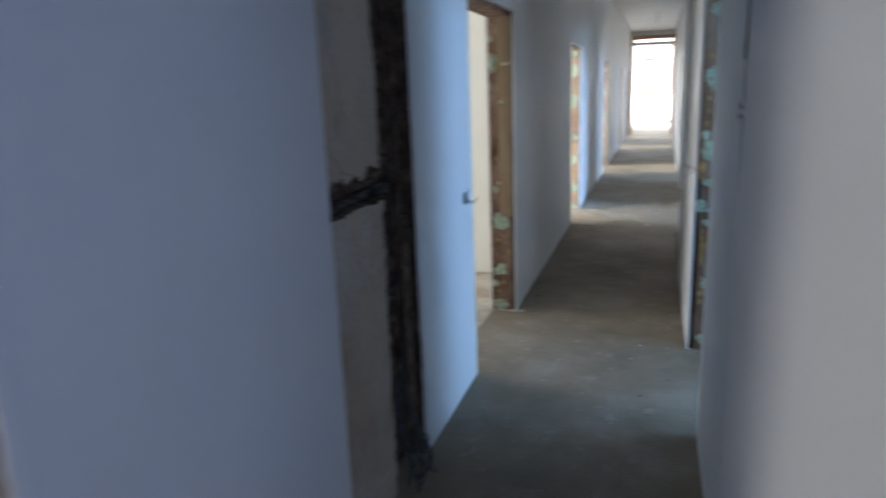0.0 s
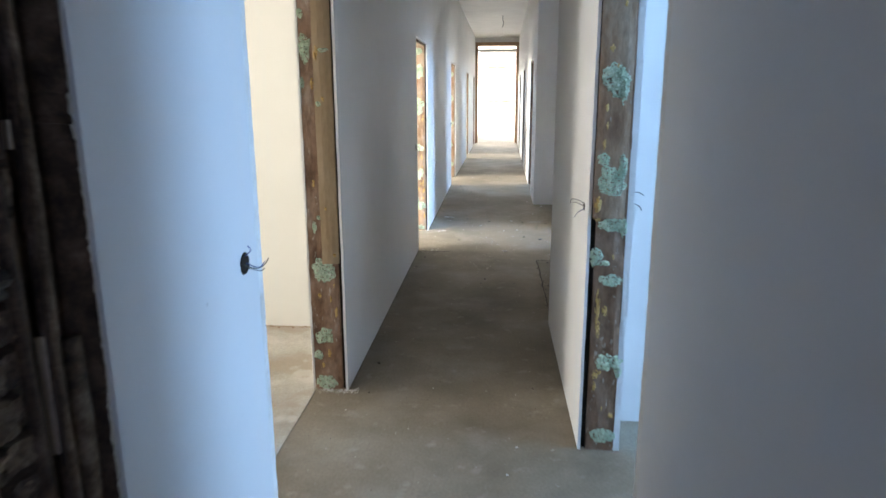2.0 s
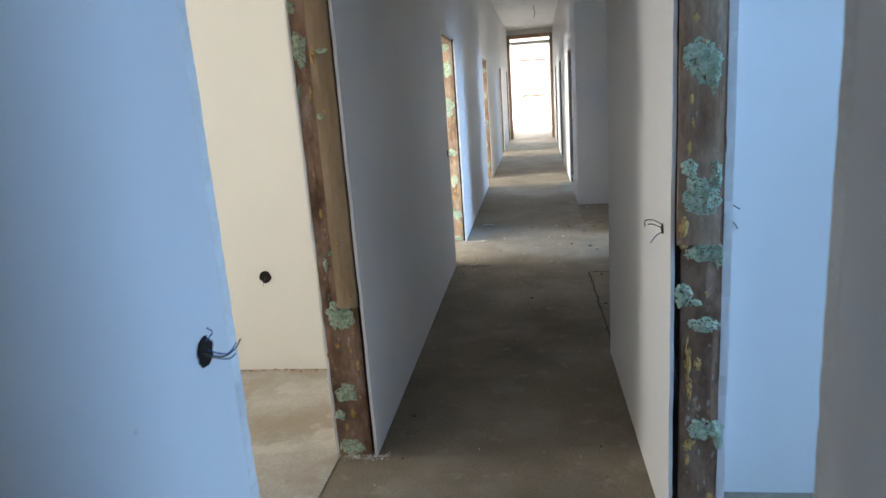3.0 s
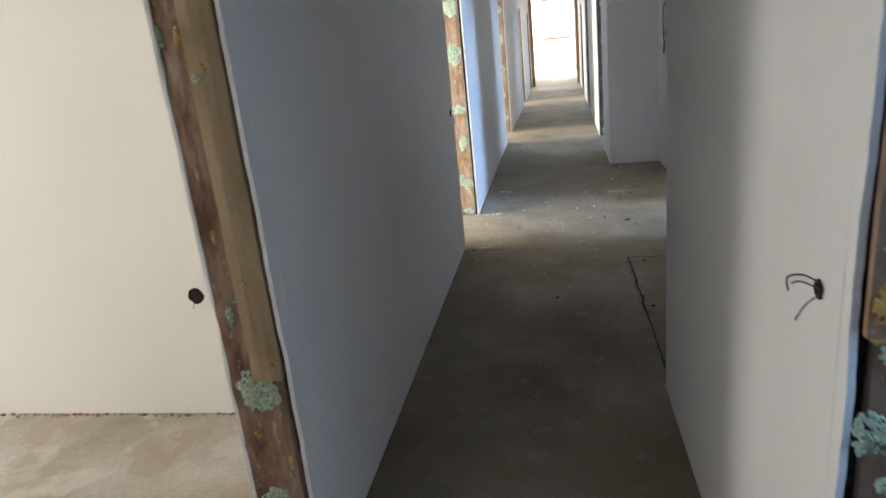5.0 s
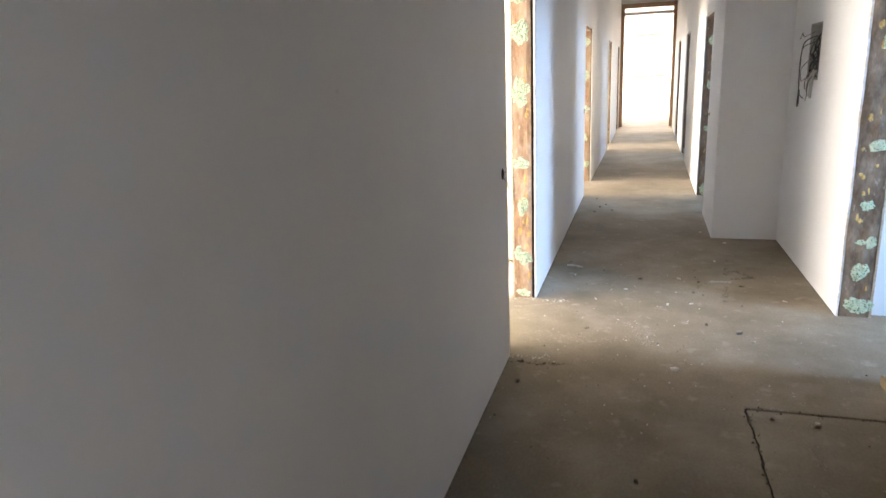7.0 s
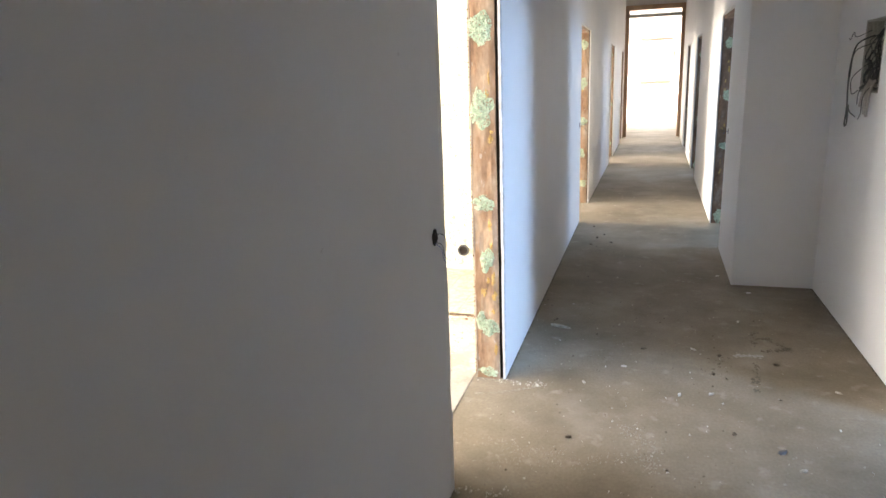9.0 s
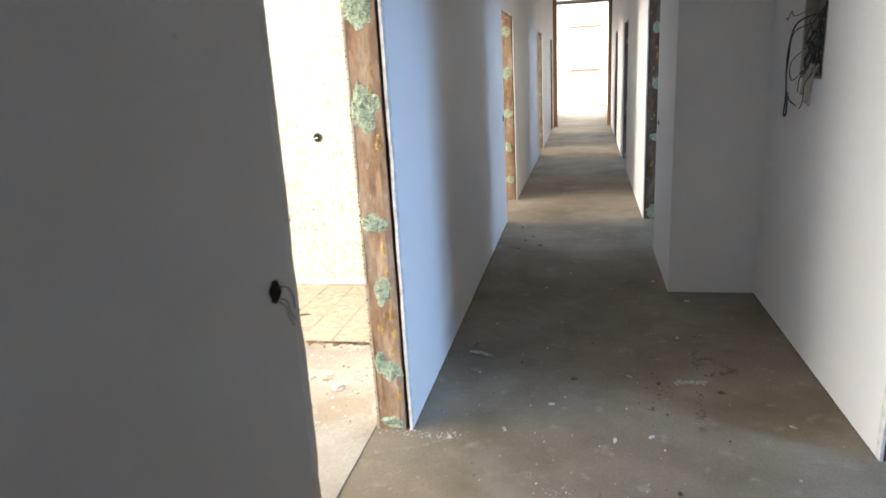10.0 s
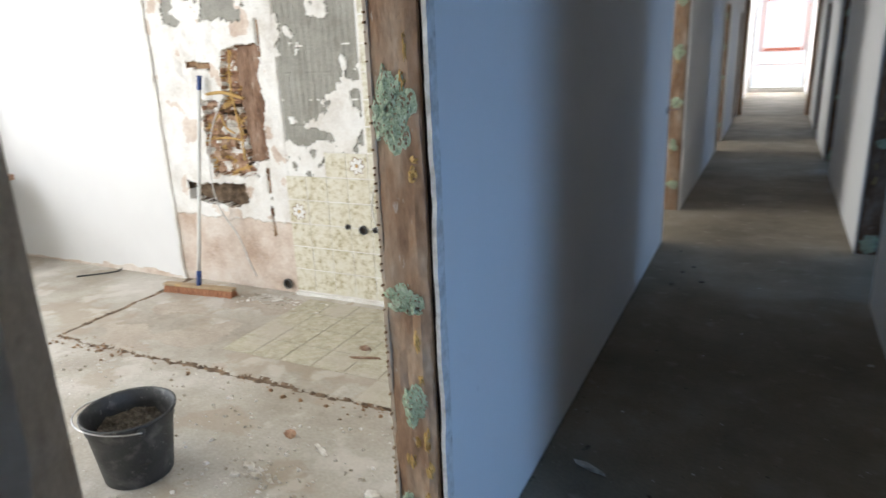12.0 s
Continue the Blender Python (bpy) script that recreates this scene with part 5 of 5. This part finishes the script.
for n, x0, x1, z0, z1, mt, d in (("frame", -0.94, -0.87, 0.08, 3.08, WHITE_PLASTIC, 0.0), ("frame", 0.54, 0.61, 0.08, 3.08, WHITE_PLASTIC, 0.0), ("frame", -0.87, 0.54, 3.01, 3.08, WHITE_PLASTIC, 0.0), ("frame", -0.87, 0.54, 0.08, 0.15, WHITE_PLASTIC, 0.0),
                             ("sash", -0.70, -0.645, 1.18, 2.70, RED, 0.01), ("sash", 0.455, 0.51, 1.18, 2.70, RED, 0.01), ("sash", -0.62, 0.43, 2.60, 2.70, RED, 0.01), ("sash", -0.62, 0.43, 1.18, 1.29, RED, 0.01), ("glazing_bar", -0.87, 0.54, 0.80, 0.82, RED, 0.01)):
    bm = bmesh.new()
    box(bm, x0, x1, 30.36 - d, 30.43 - d, z0, z1)
    bevel(bm, 0.006, 1)
    part(n, bm, mt, top)
lin = bpy.data.objects["door_lining"]
bm = bmesh.new()
box(bm, -0.83, 0.38, END + 0.02, END + 0.10, 2.86, 2.94)
part("transom", bm, PALE_PLASTER, lin, "pale wooden transom bar")

# ceiling wire and conduit near the far end
pipe_thing("ceiling_wire", [([(-0.12, 17.5, CEILING), (-0.12, 17.5, 3.2), (-0.10, 17.52, 3.12), (-0.13, 17.5, 3.02)], 0.007)], CABLE, "loose lamp wire hanging from the ceiling", "wire")

# window sills of the west room
bm = bmesh.new()
box(bm, -6.02, -5.70, 6.15, 8.80, 0.70, 0.745)
bevel(bm, 0.006)
tagged(part("window_sill", bm, BROWN), "brown wooden window sill", "window sill", kind="structure")

pipe_thing("short_wires", [([(0.365, 4.639, 1.10), (0.375, 4.60, 1.105), (0.392, 4.58, 1.095)], 0.002), ([(0.365, 4.639, 1.05), (0.38, 4.60, 1.045), (0.387, 4.58, 1.03)], 0.002)], CABLE, "two short wire ends in a bluish room wall", "wire")
bm = bmesh.new()
box(bm, 0.80, 0.855, 8.04, 8.13, 0.0, 0.05)
bevel(bm, 0.004)
tagged(part("wood_offcut", bm, TIMBER_LIGHT), "tan wood offcut lying at a doorway", "offcut")

# the ragged joint of the old hatch in the floor
bm = bmesh.new()
rows = []
for k in range(230):
    y = 6.025 + 1.72 * k / 229
    c = 0.157 + 0.010 * fbm(y * 5, 1.1) + 0.005 * fbm(y * 22, 2.3)
    w = 0.0028 + 0.0035 * max(0, fbm(y * 6, 7.7)) + 0.002 * abs(fbm(y * 40, 3.3))
    rows.append([bm.verts.new(q) for q in ((c - w, y, -0.001), (c - w * 0.8, y, 0.0012), (c + w * 0.8, y, 0.0012), (c + w, y, -0.001))])
for r, q in zip(rows, rows[1:]):
    for i in range(4):
        bm.faces.new((r[i], r[(i + 1) % 4], q[(i + 1) % 4], q[i]))
tagged(part("trim_floor_crack", bm, DARK), "ragged dark joint along an old floor hatch", "trim", kind="structure")

# window sill, dirty foot of the painted wall and a wire on the floor of the west room
bm = bmesh.new()
box(bm, -6.02, -5.66, 8.90, 10.93, 0.700, 0.745)
bevel(bm, 0.008, 2)
tagged(part("window_sill", bm, TIMBER, None), "brown-painted wooden window sill in a white wall", "window sill")
bm = bmesh.new()
rows = []
for k in range(120):
    x = -5.995 + 1.875 * k / 119
    h = max(0.006, 0.020 + 0.014 * fbm(x * 5, 8.1) + (0.035 if -5.0 < x < -4.25 else 0.0) * (0.6 + fbm(x * 4, 3.0)) + 0.006 * fbm(x * 30, 2.0))
    rows.append([bm.verts.new(c) for c in ((x, WY - 0.012, 0.004), (x, WY - 0.015, 0.004), (x, WY - 0.015, h), (x, WY - 0.012, h + 0.003))])
for r, q in zip(rows, rows[1:]):
    for i in range(4):
        bm.faces.new((r[i], r[(i + 1) % 4], q[(i + 1) % 4], q[i]))
tagged(part("trim_wall_foot", bm, PINK_PLASTER), "bare peach plaster at the foot of a white wall", "trim", kind="structure")
bm = bmesh.new()
box(bm, -6.0, -5.988, 9.0, 11.05, 0.004, 0.014)
tagged(part("trim_gap", bm, DARK), "dark gap along the foot of the window wall", "trim", kind="structure")
pipe_thing("floor_wire", [([(-4.95, 10.80, 0.0095), (-4.88, 10.87, 0.0095), (-4.81, 10.93, 0.0095), (-4.75, 11.0, 0.012), (-4.73, 11.03, 0.03)], 0.0055)], BLACK, "thin black wire end lying on dusty screed", "cable")


# ---- pieces: wall tiles and floor tiles ----
def plate(w, d, t, rim):
    """A glazed tile lying in the xz plane, its face towards -y."""
    me = bpy.data.meshes.new("tile")
    v = [(sx * w / 2, 0, sz * d / 2) for sx, sz in ((-1, -1), (1, -1), (1, 1), (-1, 1))]
    v += [(sx * (w / 2 - rim), -t, sz * (d / 2 - rim)) for sx, sz in ((-1, -1), (1, -1), (1, 1), (-1, 1))]
    me.from_pydata(v, [], [(4, 5, 6, 7)] + [(i, (i + 1) % 4, 4 + (i + 1) % 4, 4 + i) for i in range(4)])
    return me


wall_tile, floor_tile = plate(0.1528, 0.1500, 0.007, 0.0012), plate(0.196, 0.196, 0.006, 0.002)
wall_tile.materials.append(TILE)
floor_tile.materials.append(LINO)
FLOWERS = {(0, 0), (-2, 2), (-5, 0)}
rt = random.Random(8)
flower = bmesh.new()
for k in range(7):
    a = 2 * math.pi * k / 7
    c = Vector((0.032 * math.cos(a), 0, 0.032 * math.sin(a)))
    ring = []
    for j in range(9):
        b = 2 * math.pi * j / 9
        u, w = 0.021 * math.cos(b), 0.0135 * math.sin(b)
        ring.append(flower.verts.new((c.x + u * math.cos(a) - w * math.sin(a), -0.0086, c.z + u * math.sin(a) + w * math.cos(a))))
    flower.faces.new(ring)
mesh_flower = bpy.data.meshes.new("flower")
flower.to_mesh(mesh_flower)
flower.free()
mesh_flower.materials.append(PETAL)
outline = bmesh.new()
for k in range(7):
    a = 2 * math.pi * k / 7
    ring = []
    for j in range(9):
        b = 2 * math.pi * j / 9
        u, w = 0.0255 * math.cos(b), 0.0175 * math.sin(b)
        ring.append(outline.verts.new((0.032 * math.cos(a) + u * math.cos(a) - w * math.sin(a), -0.0078, 0.032 * math.sin(a) + u * math.sin(a) + w * math.cos(a))))
    outline.faces.new(ring)
mesh_outline = bpy.data.meshes.new("flower_outline")
outline.to_mesh(mesh_outline)
outline.free()
mesh_outline.materials.append(CONDUIT)
heart = bmesh.new()
heart.faces.new([heart.verts.new((0.010 * math.cos(2 * math.pi * k / 10), -0.0096, 0.010 * math.sin(2 * math.pi * k / 10))) for k in range(10)])
mesh_heart = bpy.data.meshes.new("flower_heart")
heart.to_mesh(mesh_heart)
heart.free()
mesh_heart.materials.append(GLUE)
for i in range(-6, 7):
    for j in range(-3, 10):
        x, z = -2.21 + P * i, 0.585 + P * j
        if x > XL - TL - 0.07 or not tile_here(x, z) or not tile_here(x - 0.05, z + 0.04):
            continue
        t = new("tile", wall_tile)
        t.location = (x + rt.uniform(-0.0008, 0.0008), WY + 0.0075, z)
        t.rotation_euler = (rt.uniform(-0.006, 0.006), rt.uniform(-0.004, 0.004), rt.uniform(-0.006, 0.006))
        t.parent = wall_tiles
        if (i, j) in FLOWERS:
            for n, me in (("flower_outline", mesh_outline), ("flower", mesh_flower), ("flower_heart", mesh_heart)):
                o = new(n, me)
                o.parent = t
for i in range(9):
    for j in range(6):
        x, y = -2.82 + 0.2 * i, 10.10 + 0.2 * j
        if y > WY - 0.1 or j == 0 and i in (0, 1, 2, 3, 4) or x > XL - TL - 0.1:
            continue
        t = new("floor_tile", floor_tile)
        t.rotation_euler = (radians(-90), 0, rt.uniform(-0.008, 0.008))
        t.location = (x, y, 0.0135 + rt.uniform(0, 0.0006))
        t.parent = floor_patch
